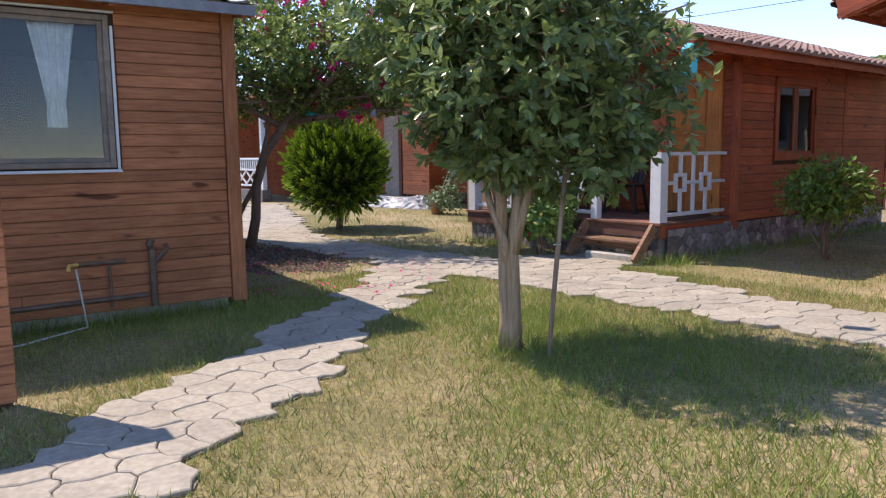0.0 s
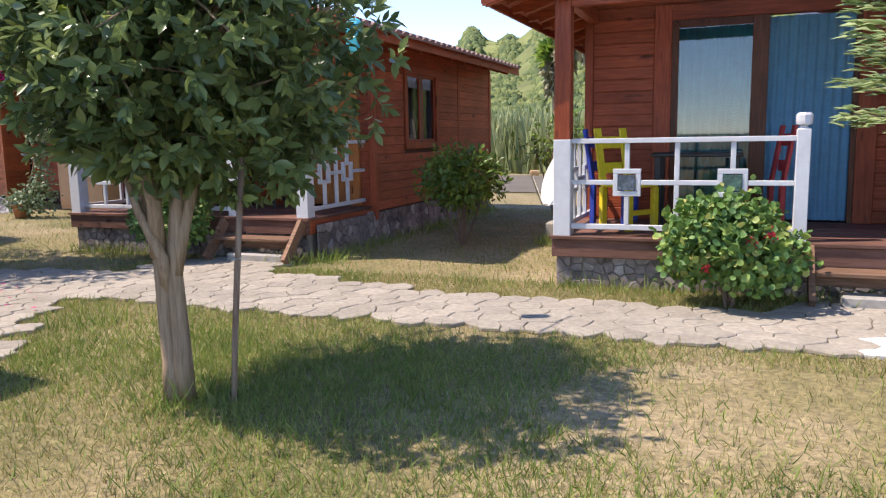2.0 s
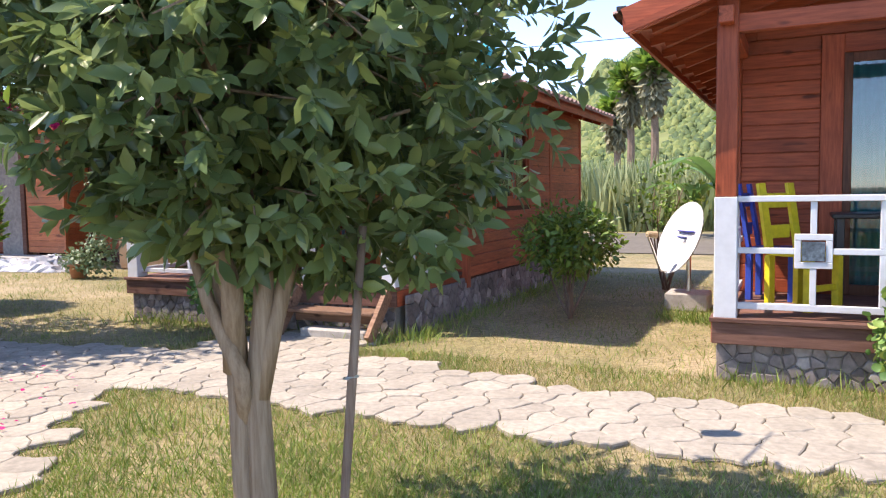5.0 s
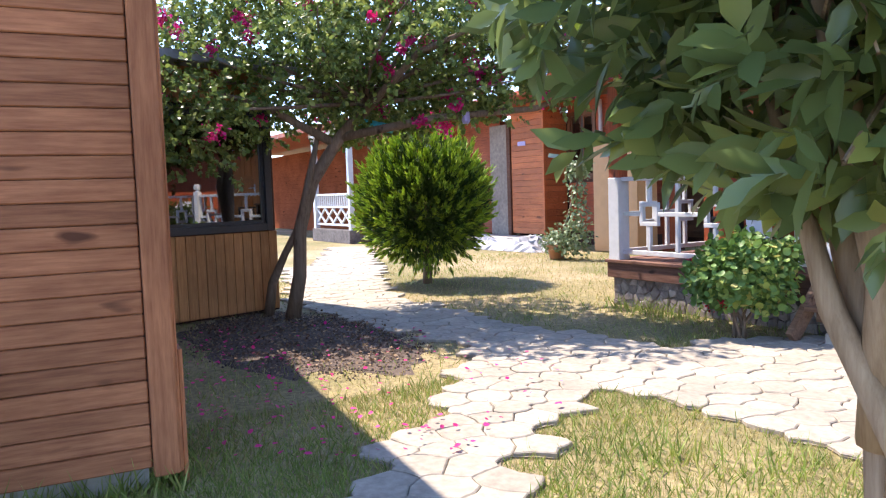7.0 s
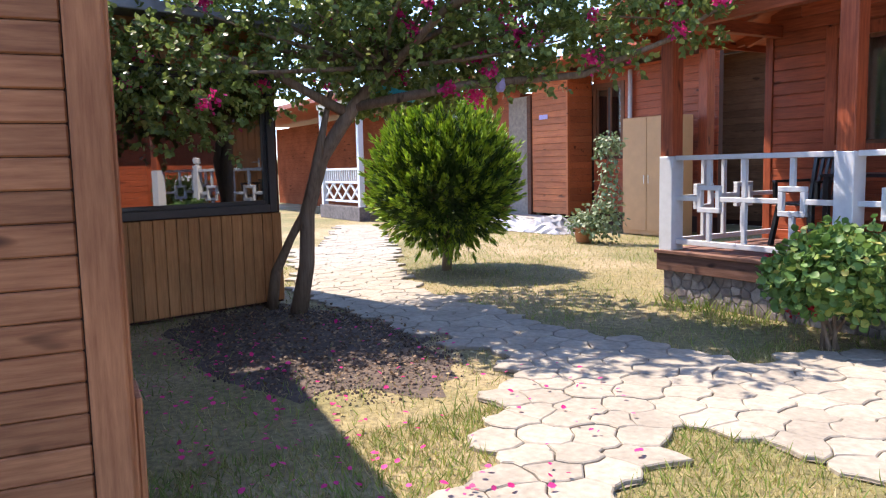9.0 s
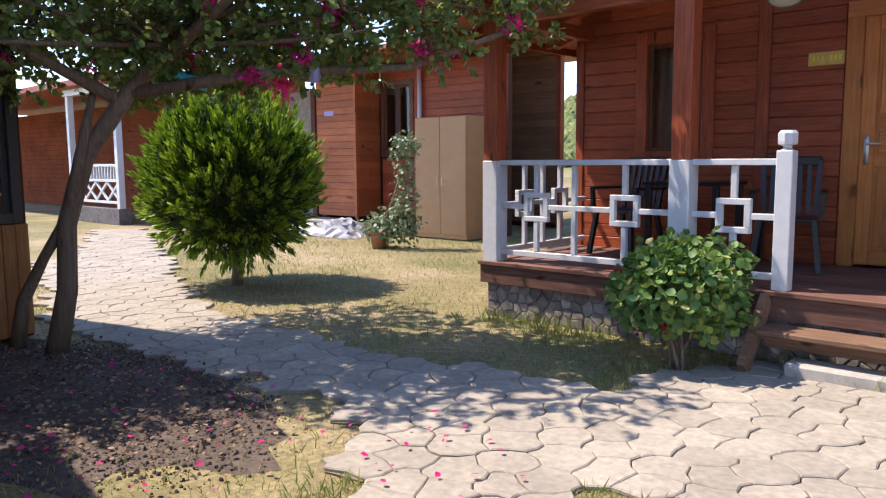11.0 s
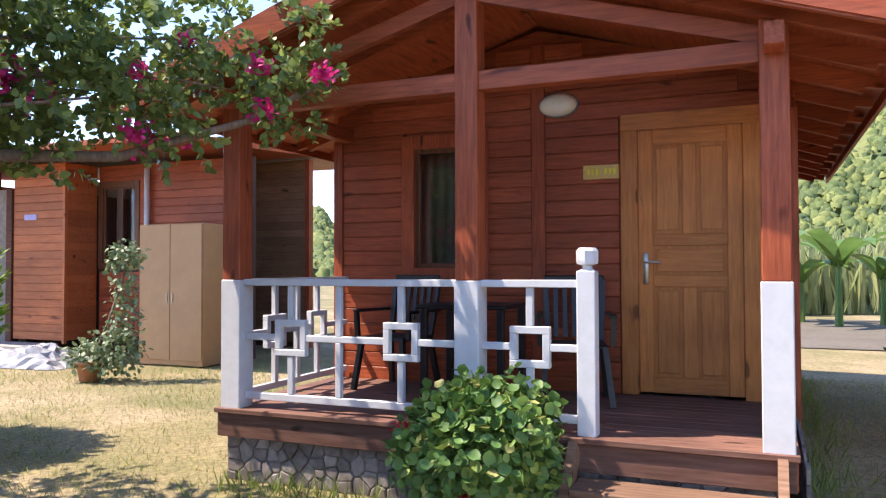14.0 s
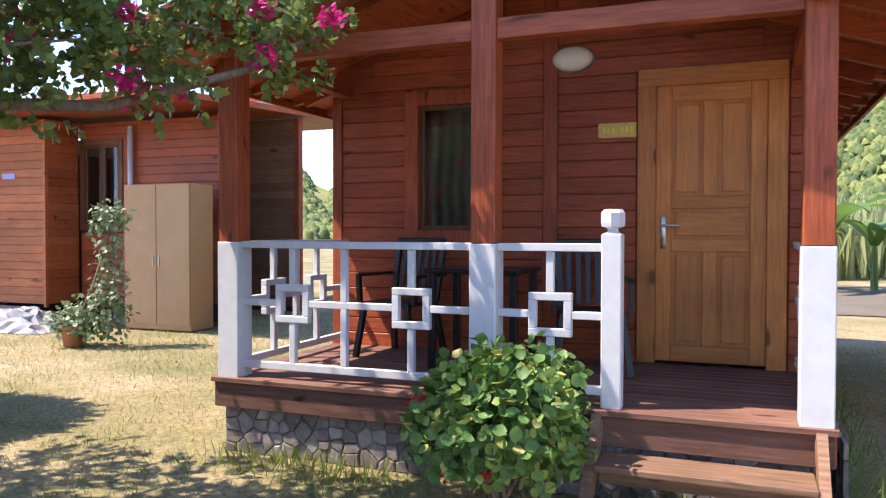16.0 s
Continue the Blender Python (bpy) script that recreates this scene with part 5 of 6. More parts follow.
n = 46000
az = np.radians(rng.uniform(-42, 24, n))
dd = 100 + 270 * rng.random(n) ** 0.8
px, py = dd * np.sin(az), dd * np.cos(az)
pp3 = np.stack([px, py, hill_h(px, py)], 1)
CL_V = [(0.5 * math.cos(a), 0.5 * math.sin(a), 0.05) for a in (0, 1.26, 2.51, 3.77, 5.03)] + [(0.34 * math.cos(a), 0.34 * math.sin(a), 0.55) for a in (0.6, 1.9, 3.1, 4.4, 5.7)] + [(0, 0, 0.8)]
CL_F = [(i, (i + 1) % 5, 5 + i) for i in range(5)] + [((i + 1) % 5, 5 + (i + 1) % 5, 5 + i) for i in range(5)] + [(5 + i, 5 + (i + 1) % 5, 10) for i in range(5)]
yy = np.zeros((n, 3))
ang = rng.uniform(0, 6.28, n)
yy[:, 0], yy[:, 1] = np.cos(ang), np.sin(ang)
up3 = np.tile([0.0, 0, 1], (n, 1))
cv, cf = scatter(CL_V, CL_F, pp3, yy, up3, rng.uniform(1.0, 3.4, n) * (0.35 + dd / 400))
cv += rng.normal(size=cv.shape) * 0.25
tagged(new("hill_scrub", quick_mesh("hill_scrub", cv, cf, L_FAR)), "dense green scrub and low trees on hillside", "woodland", kind="stuff")

# reeds at the foot of the hill
n = 26000
rx = rng.uniform(-14, 30, n)
ry = rng.uniform(30, 46, n) + 3 * np.sin(rx * 0.3)
rp = np.stack([rx, ry, np.zeros(n)], 1)
ra = np.stack([rng.normal(size=n) * 0.15, rng.normal(size=n) * 0.15, np.ones(n)], 1)
BL_V = [(-0.012, 0, 0), (0.012, 0, 0), (0.008, 0.6, 0.02), (0.0, 1, 0.12), (-0.008, 0.6, 0.02)]
BL_F = [(0, 1, 2), (0, 2, 4), (4, 2, 3)]
v, f = scatter([(x * 3, y, z) for x, y, z in BL_V], BL_F, rp, ra, rng.normal(size=(n, 3)), rng.uniform(1.2, 2.9, n))
tagged(new("reeds", quick_mesh("reeds", v, f, L_REED)), "tall pale green reeds beyond the garden", "reeds", kind="stuff")
single("field_track", M().add([(-12, 18, 0.0), (30, 17, 0.0), (30, 27, 0.0), (-12, 26, 0.0)], [(0, 1, 2, 3)]), M_ROAD, "pale gravel track crossing behind the cabins", "track", "structure")


# ---- trees and shrubs ----
def limb(p0, p1, r0, r1, bend=0.1, n=6):
    p0, p1 = Vector(p0), Vector(p1)
    o = Vector((random.uniform(-1, 1), random.uniform(-1, 1), random.uniform(-0.3, 0.6))) * bend * (p1 - p0).length
    pts = [p0.lerp(p1, t) + o * math.sin(math.pi * t) for t in (i / n for i in range(n + 1))]
    return pts, [r0 + (r1 - r0) * i / n for i in range(n + 1)]


def leaf_dirs(n, d, droop=0.3, out=0.8):
    a = d * out + rng.normal(size=(n, 3)) * 0.7
    a[:, 2] -= droop
    return a


def crown_limbs(tree, start, centres, r0, mat, count=10):
    for i in range(count):
        c = centres[i % len(centres)]
        e = Vector(c) + Vector((random.uniform(-0.4, 0.4), random.uniform(-0.4, 0.4), random.uniform(-0.1, 0.4)))
        p, r = limb(start, e, r0, 0.006, 0.12)
        part("branch", M().tube(p, r, 6), mat, tree, smooth=True)


# garden tree beside the path
T = thing("tree", (-1.74, 2.24, 0), "small broadleaf tree with pale split trunk and dense dark crown", "tree")
tb = Vector((-1.74, 2.24, -0.05))
TR = part("trunk", M().tube([tb, tb + Vector((-0.02, 0.02, 0.25)), tb + Vector((-0.02, 0.0, 0.6)), tb + Vector((-0.04, 0.01, 0.95)), tb + Vector((-0.14, 0.0, 1.35)), tb + Vector((-0.4, 0.1, 1.9))], [0.062, 0.05, 0.042, 0.04, 0.03, 0.015], 12), W_BARK, T, "smooth grey-brown bark", True)
for pts, r in (([(0.05, 0.04, 0.0), (0.05, 0.03, 0.3), (0.03, 0.03, 0.75), (0.06, 0.05, 1.1), (0.02, 0.1, 1.7), (0.1, 0.15, 2.2)], [0.058, 0.052, 0.048, 0.04, 0.03, 0.012]),
               ([(0.04, 0.03, 0.75), (0.09, 0.06, 1.0), (0.13, 0.1, 1.2), (0.3, 0.2, 1.8)], [0.04, 0.035, 0.03, 0.012]),
               ([(-0.04, 0.0, 0.85), (0.0, -0.05, 1.15), (-0.05, -0.2, 1.7)], [0.045, 0.04, 0.015]),
               ([(-0.02, 0.03, 0.6), (0.03, -0.05, 0.85), (-0.1, -0.06, 1.1), (-0.2, -0.1, 1.5)], [0.035, 0.03, 0.025, 0.012])):
    part("limb", M().tube([tb + Vector(p) for p in pts], r, 10), W_BARK, T, smooth=True)
tc = np.array([(-1.75, 2.4, 2.15), (-2.25, 2.15, 2.4), (-1.45, 2.8, 2.05), (-1.5, 2.15, 2.25), (-2.15, 2.7, 2.3), (-1.75, 2.4, 2.75), (-1.8, 2.0, 1.85), (-1.5, 2.75, 1.62), (-2.2, 2.45, 1.95), (-2.55, 1.85, 2.5), (-1.42, 3.05, 2.1), (-1.66, 3.35, 2.45), (-1.75, 2.3, 1.5), (-1.9, 2.2, 1.6), (-1.45, 2.65, 1.45)])
tc = (tc - (-1.72, 2.2, 0)) * 0.96 + (-1.72, 2.22, 0.02)
tr = np.array([(0.75, 0.75, 0.7), (0.62, 0.6, 0.55)] + [(0.75, 0.75, 0.7)] * 4 + [(0.5, 0.5, 0.42)] * 2 + [(0.42, 0.42, 0.36), (0.42, 0.42, 0.36)] + [(0.4, 0.4, 0.4), (0.25, 0.25, 0.2), (0.5, 0.5, 0.3), (0.45, 0.45, 0.3), (0.45, 0.45, 0.32)])
crown_limbs(T, tb + Vector((-0.26, 0.03, 1.5)), tc, 0.03, W_BARK, 12)
crown_limbs(T, tb + Vector((0.03, 0.09, 1.6)), tc, 0.025, W_BARK, 12)
part("branch", M().tube([tb + Vector((0.05, 0.12, 1.9)), (-1.6, 3.2, 2.3), (-1.56, 4.22, 2.62)], [0.025, 0.015, 0.006], 6), W_BARK, T, smooth=True)
p, d = blob_points(2500, tc, tr, 0.5)
lp, la, ln_ = sprigs(p, d, 8, 0.11)
n = len(lp)
foliage("crown", lp, la, ln_, rng.uniform(0.062, 0.118, n), L_TREE, T, label="dark green glossy leaves in whorls")
for q in range(0, 2500, 8):
    a_ = Vector(p[q]) - Vector(d[q]) * 0.3
    part("twig", M().tube([a_, p[q]], [0.006, 0.003], 4, False), W_BARK, T)
n = 420
p, d = blob_points(n, tc[[9, 9, 1, 4]], tr[[9, 9, 1, 4]] * 1.05, 0.85)
foliage("young_leaves", p, leaf_dirs(n, d, -0.3), d + (0, 0, 0.6), rng.uniform(0.07, 0.12, n), L_YOUNG, T, label="bright yellow-green young shoots")
sk = thing("tree_stake", (-1.42, 2.34, 0), "thin weathered wooden stake leaning by the tree", "stake")
part("pole", M().tube([(-1.42, 2.34, -0.05), (-1.40, 2.35, 0.3), (-1.36, 2.36, 0.75), (-1.31, 2.38, 1.32)], [0.018, 0.017, 0.018, 0.015], 7), W_STAKE, sk, "", True)
part("tie", M().tube([(-1.385, 2.35, 0.78), (-1.36, 2.335, 0.785), (-1.335, 2.36, 0.79), (-1.36, 2.385, 0.785), (-1.385, 2.37, 0.78)], 0.006, 6), M_HOSE, sk, "pale cord tied round the stake", True)

# bougainvillea arching over the path
G = thing("bougainvillea", (-8.9, 3.65, 0), "bougainvillea tree with magenta flowers arching over path", "flowering tree")
gb = Vector((-8.9, 3.65, -0.05))
part("trunk", M().tube([gb, gb + Vector((0.08, 0.08, 0.5)), gb + Vector((0.1, 0.1, 1.0)), gb + Vector((0.2, 0.22, 1.5)), gb + Vector((0.45, 0.45, 1.95)), gb + Vector((0.6, 0.8, 2.4))], [0.085, 0.075, 0.07, 0.07, 0.06, 0.04], 10), W_BARK2, G, "twisted brown trunk", True)
part("second_stem", M().tube([gb + Vector((-0.35, -0.15, 0.0)), gb + Vector((-0.3, -0.1, 0.4)), gb + Vector((-0.05, -0.02, 0.75)), gb + Vector((0.12, 0.1, 1.05)), gb + Vector((0.28, 0.15, 1.5)), gb + Vector((0.3, 0.3, 2.1))], [0.06, 0.05, 0.04, 0.045, 0.04, 0.02], 8), W_BARK2, G, "", True)
for p in ([(0.45, 0.45, 1.95), (1.1, 1.2, 2.1), (1.8, 2.0, 2.15), (2.3, 2.5, 2.4), (2.75, 2.9, 2.75)], [(0.4, 0.4, 1.9), (0.2, -0.3, 2.3), (0.0, -1.0, 2.5)], [(0.45, 0.5, 2.0), (0.2, 1.2, 2.5), (0.1, 1.9, 2.9)], [(0.5, 0.6, 2.1), (1.4, 0.9, 2.7), (2.2, 1.5, 3.0)]):
    part("branch", M().tube([gb + Vector(q) for q in p], [0.05 - 0.038 * i / (len(p) - 1) for i in range(len(p))], 8), W_BARK2, G, "pale arching branch", True)
gc = np.array([(-8.6, 3.9, 2.75), (-9.1, 2.9, 2.45), (-9.4, 2.1, 2.5), (-8.1, 4.7, 2.6), (-7.6, 5.2, 2.6), (-7.1, 5.7, 2.75), (-6.55, 6.15, 2.85), (-8.6, 2.6, 2.0), (-9.2, 4.6, 2.5), (-9.6, 5.4, 2.55), (-7.9, 3.8, 2.95), (-7.2, 4.6, 3.1), (-8.5, 5.6, 2.6), (-6.4, 6.35, 2.5), (-7.0, 5.6, 2.4), (-8.9, 3.9, 3.4), (-8.0, 4.8, 3.3), (-9.5, 2.8, 3.1), (-9.8, 4.6, 2.9), (-7.4, 5.6, 3.2)])
gr = np.array([(0.85, 0.85, 0.7)] * 3 + [(0.75, 0.75, 0.6)] * 2 + [(0.55, 0.55, 0.45), (0.45, 0.45, 0.42)] + [(0.6, 0.6, 0.5)] * 6 + [(0.28, 0.28, 0.22), (0.36, 0.36, 0.26)] + [(0.7, 0.7, 0.55)] * 5)
gc = np.concatenate([gc, [(-7.6, 5.3, 2.25), (-8.2, 5.0, 2.2), (-8.9, 4.5, 2.15), (-7.0, 5.85, 2.35), (-9.6, 3.6, 2.3), (-8.4, 4.3, 2.35), (-9.3, 3.2, 3.6), (-8.6, 4.6, 3.7), (-9.6, 4.2, 3.5)]])
gr = np.concatenate([gr, [(0.38, 0.38, 0.26), (0.45, 0.45, 0.3), (0.45, 0.45, 0.3), (0.3, 0.3, 0.22), (0.6, 0.6, 0.4), (0.5, 0.5, 0.35), (0.7, 0.7, 0.5), (0.7, 0.7, 0.5), (0.7, 0.7, 0.5)]])
crown_limbs(G, gb + Vector((0.6, 0.7, 2.3)), gc, 0.025, W_BARK2, 26)
p, d = blob_points(6500, gc, gr, 0.35)
lp, la, ln_ = sprigs(p, d, 8, 0.12, 0.9, 0.3, 0.05)
n = len(lp)
foliage("crown", lp, la, ln_, rng.uniform(0.04, 0.068, n), L_BOUG, G, OVAL_V, OVAL_F, "mid-green small leaves")
n = 80
cl, cd = blob_points(n, gc, gr * 1.08, 0.95)
cl = np.concatenate([cl, [(-6.8, 5.85, 2.78), (-6.4, 6.0, 2.62), (-6.45, 6.1, 2.4), (-7.4, 5.1, 2.9), (-7.9, 4.4, 3.1), (-8.2, 3.7, 3.2), (-8.5, 3.2, 2.9), (-7.1, 5.2, 3.15), (-8.9, 2.6, 2.95)]])
n = len(cl)
m_ = 60
bp = np.repeat(cl, m_, 0) + rng.normal(size=(n * m_, 3)) * np.repeat(0.025 + 0.05 * rng.random(n) ** 2, m_)[:, None]
bd = rng.normal(size=(n * m_, 3))
foliage("blossom", bp, bd, rng.normal(size=(n * m_, 3)), rng.uniform(0.03, 0.05, n * m_), L_PINK, G, OVAL_V, OVAL_F, "clusters of magenta bracts")
fv = thing("hanging_feeder", (-8.3, 4.6, 2.1), "pale blue tube feeder hanging in bougainvillea", "bird feeder")
part("cord", M().tube([(-8.45, 4.47, 2.05), (-8.45, 4.47, 2.6)], 0.004, 5), M_ALU, fv)
part("tube", M().tube([(-8.62, 4.32, 2.10), (-8.25, 4.62, 1.98)], 0.05, 8), M_TURQ, fv)
fl = thing("hanging_lantern", (-7.7, 5.15, 2.1), "small lilac lantern hanging from a branch", "lantern")
part("body", M().lathe((-7.55, 5.1, 1.98), [(0.03, 0), (0.045, 0.03), (0.045, 0.10), (0.02, 0.14)], 8), M_LILAC, fl)
part("cord", M().tube([(-7.55, 5.1, 2.1), (-7.55, 5.1, 2.5)], 0.004, 5), M_ALU, fl)

# clipped conifer on the lawn
K = thing("conifer_bush", (-10.6, 6.33, 0), "rounded bright green clipped conifer on short trunk", "bush")
part("trunk", M().tube([(-10.6, 6.33, -0.05), (-10.58, 6.33, 0.3), (-10.6, 6.35, 1.2)], [0.07, 0.06, 0.03], 8), W_BARK2, K, "", True)
n = 760
k = np.arange(n)
cz = 1 - 2 * (k + 0.5) / n
ang = k * 2.39996 + rng.normal(size=n) * 0.15
wid = np.clip(1 - np.abs(cz) ** 2.3, 0, 1) ** 0.5 * np.where(cz > 0, 1 - 0.10 * cz, 1.0)
d = np.stack([np.cos(ang) * wid, np.sin(ang) * wid, cz], 1)
r = rng.uniform(0.70, 0.93, n)
p = np.array((-10.6, 6.33, 1.20)) + d * np.array((0.90, 0.90, 0.86)) * r[:, None]
ax = unit(d * (0.75, 0.75, 0.55) + np.stack([0 * cz, 0 * cz, np.where(cz > -0.2, 0.75, np.clip(0.75 + 0.9 * (cz + 0.2), 0.05, 1))], 1) + rng.normal(size=(n, 3)) * 0.13)
m_ = 34
t = rng.random((n, m_, 1)) ** 0.9
side = unit(rng.normal(size=(n * m_, 3))).reshape(n, m_, 3)
pl_ = rng.uniform(0.22, 0.36, (n, 1, 1))
pos = p[:, None] + ax[:, None] * t * pl_ + side * 0.075 * (1.05 - t)
al = ax[:, None] * 0.9 + side * (0.75 - 0.5 * t)
# older sprays are duller; their dark green also carries shade between plumes
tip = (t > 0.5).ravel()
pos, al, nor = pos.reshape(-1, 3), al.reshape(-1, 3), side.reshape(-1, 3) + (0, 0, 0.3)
for nm, sel, mat, lab in (("crown", tip, L_CON, "lime-green tips of the plumes"), ("shaded_old_growth", ~tip, L_CONDARK, "older sprays, green darkened for shade between plumes")):
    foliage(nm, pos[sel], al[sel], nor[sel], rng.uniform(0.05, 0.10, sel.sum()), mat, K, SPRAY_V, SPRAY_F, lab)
# filling sprays, coloured dark to stand for shade inside the crown
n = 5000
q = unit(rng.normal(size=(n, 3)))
foliage("inner_sprays", np.array((-10.6, 6.33, 1.18)) + q * np.array((0.70, 0.70, 0.66)) * rng.uniform(0.5, 1.0, (n, 1)), q + (0, 0, 0.6), q + rng.normal(size=(n, 3)) * 0.4, rng.uniform(0.10, 0.18, n), L_CONDARK, K, SPRAY_V, SPRAY_F, "inner foliage, green darkened for shade in the crown")


def shrub(name, x, y, h, r, n, leaf, size, mat, label, category, tv, tf, flowers=0, stem=0.0, z0=None, blobs=7):
    s = thing(name, (x, y, 0), label, category)
    cs, rs = [], []
    zc = h - r * 0.75 if z0 is None else z0
    for i in range(blobs):
        a = 6.28 * i / blobs + random.uniform(-0.3, 0.3)
        q = random.uniform(0.3, 0.55) * r
        cs.append((x + q * math.cos(a), y + q * math.sin(a), zc + random.uniform(-0.25, 0.25) * r))
        rs.append((r * 0.55, r * 0.55, r * 0.5))
    cs.append((x, y, zc + 0.1 * r)); rs.append((r * 0.7, r * 0.7, r * 0.65))
    cs, rs = np.array(cs), np.array(rs)
    for i in range(7):
        pts, rr = limb((x + random.uniform(-.05, .05), y + random.uniform(-.05, .05), -0.03), cs[i % len(cs)], 0.018 + stem, 0.006, 0.1)
        part("stem", M().tube(pts, rr, 6), W_BARK2, s, smooth=True)
    p, d = blob_points(n, cs, rs, 0.5)
    p[:, 2] = np.maximum(p[:, 2], 0.03)
    foliage("leaves", p, leaf_dirs(n, d, 0.15), d + rng.normal(size=(n, 3)) * 0.35 + (0, 0, 0.5), rng.uniform(size * 0.7, size * 1.25, n), mat, s, tv, tf)
    if flowers:
        c, cd = blob_points(flowers, cs, rs * 1.06, 0.97)
        k = 26
        q = np.repeat(c, k, 0) + rng.normal(size=(flowers * k, 3)) * 0.022
        foliage("blossom", q, rng.normal(size=(flowers * k, 3)), rng.normal(size=(flowers * k, 3)), np.full(flowers * k, 0.028), L_RED, s, OVAL_V, OVAL_F, "red flower heads")
    return s


shrub("geranium", -5.18, 6.26, 1.0, 0.46, 4000, 0, 0.056, L_GER, "bushy geranium with round leaves and red flowers", "geranium", ROUND_V, ROUND_F, 8, z0=0.54)
shrub("flowering_shrub", 1.08, 5.55, 1.0, 0.56, 4200, 0, 0.056, L_GER, "leafy green shrub with few red flowers by porch", "shrub", ROUND_V, ROUND_F, 4, z0=0.52)
shrub("lemon_bush", -2.3, 8.55, 1.3, 0.66, 2600, 0, 0.09, L_LEMON, "small rounded citrus bush on thin stem", "bush", LEAF_V, LEAF_F, z0=0.85)
shrub("young_tree", -1.72, 11.5, 2.2, 0.72, 360, 0, 0.09, L_LEMON, "young leafy citrus tree beside the cabin", "tree", LEAF_V, LEAF_F, z0=1.3)

V = thing("potted_vine", (-12.0, 9.92, 0), "variegated climbing vine in a terracotta pot", "vine")
part("pot", M().lathe((-12.0, 9.92, 0), [(0.13, 0), (0.17, 0.22), (0.19, 0.22), (0.19, 0.26), (0.15, 0.26), (0.14, 0.2)], 16), M_TERRA, V, "terracotta pot", True)
part("stem", M().tube([(-12.0, 9.92, 0.2), (-11.75, 10.0, 0.8), (-11.6, 10.1, 1.4), (-11.6, 10.1, 1.75)], [0.02, 0.02, 0.015, 0.01], 6), W_BARK2, V)
vc = np.array([(-11.9, 9.95, 0.35), (-11.6, 10.0, 0.4), (-11.55, 10.05, 0.85), (-11.6, 10.1, 1.3), (-11.6, 10.1, 1.65), (-12.1, 9.95, 0.3)])
p, d = blob_points(1400, vc, np.array([(0.32, 0.3, 0.3), (0.35, 0.3, 0.35), (0.22, 0.22, 0.35), (0.2, 0.2, 0.3), (0.26, 0.2, 0.2), (0.3, 0.3, 0.2)]), 0.4)
foliage("leaves", p, leaf_dirs(1400, d), d + (0, 0, 0.5), rng.uniform(0.05, 0.09, 1400), L_VINE, V, OVAL_V, OVAL_F)

# thuja whose boughs reach in beside the second cabin
U = thing("thuja", (2.75, 2.5, 0), "feathery blue-green conifer boughs", "conifer")
part("trunk", M().tube([(2.75, 2.5, -0.05), (2.75, 2.5, 1.5), (2.72, 2.5, 3.6)], [0.09, 0.07, 0.02], 8), W_BARK2, U, "", True)
pos, alo, nor, siz = [], [], [], []
for i in range(100):
    a = 6.28 * random.random() if i % 2 else random.uniform(2.3, 4.2)
    z = random.uniform(1.4, 3.3)
    L = (1.45 - 0.34 * (z - 1.3)) * random.uniform(0.75, 1.05)
    dirv = Vector((math.cos(a), math.sin(a), 0.10))
    b0 = Vector((2.75, 2.5, z - 0.15))
    part("bough", M().tube([b0, b0 + dirv * L * 0.6, b0 + dirv * L], [0.014, 0.008, 0.003], 5), W_BARK2, U)
    for k in range(42):
        t = 0.2 + 0.8 * k / 41
        side = Vector((-dirv.y, dirv.x, 0)) * (1 if k % 2 else -1)
        b = b0 + dirv * L * t
        w = 0.34 * (1.05 - t) + 0.06
        for q in range(5):
            s = q / 5
            pos.append(b + (side * 0.8 + dirv * 0.7) * w * s + Vector((0, 0, random.uniform(-0.02, 0.03) - 0.05 * s)))
            alo.append(side * random.uniform(0.2, 1.0) + dirv * 0.9 + Vector((0, 0, random.uniform(-0.2, 0.2))))
            nor.append(Vector((random.uniform(-0.3, 0.3), random.uniform(-0.3, 0.3), 1)))
            siz.append(random.uniform(0.05, 0.10))
foliage("sprays", np.array(pos), np.array(alo), np.array(nor), np.array(siz), L_THUJA, U, SPRAY_V, SPRAY_F, "flat feathery sprays")

# banana plants beyond the track
def banana(x, y, h):
    bn = thing("banana_plant", (x, y, 0), "young banana plant with broad pale green leaves", "banana plant", "banana plants")
    part("stem", M().tube([(x, y, -0.03), (x, y, h * 0.45)], [0.10, 0.06], 8), L_BANANA, bn)
    for i in range(7):
        a = i * 2.4 + x
        L = h * random.uniform(0.6, 0.85)
        v, rows = [], 9
        for j in range(rows + 1):
            t = j / rows
            c = Vector((x, y, h * 0.42)) + Vector((math.cos(a) * L * 0.75 * t, math.sin(a) * L * 0.75 * t, L * (0.95 * t - 0.75 * t * t)))
            s = Vector((-math.sin(a), math.cos(a), 0)) * (0.24 * math.sin(math.pi * min(1, 0.12 + 0.88 * t)) ** 0.7)
            v += [c - s + Vector((0, 0, 0.06)), c, c + s + Vector((0, 0, 0.06))]
        f = [q for j in range(rows) for q in ((j * 3, j * 3 + 1, j * 3 + 4, j * 3 + 3), (j * 3 + 1, j * 3 + 2, j * 3 + 5, j * 3 + 4))]
        part("leaf", M().add(v, f), L_BANANA, bn, smooth=True)


banana(-2.1, 23.6, 3.4)
banana(-1.0, 24.6, 2.6)
banana(-2.9, 24.8, 2.4)


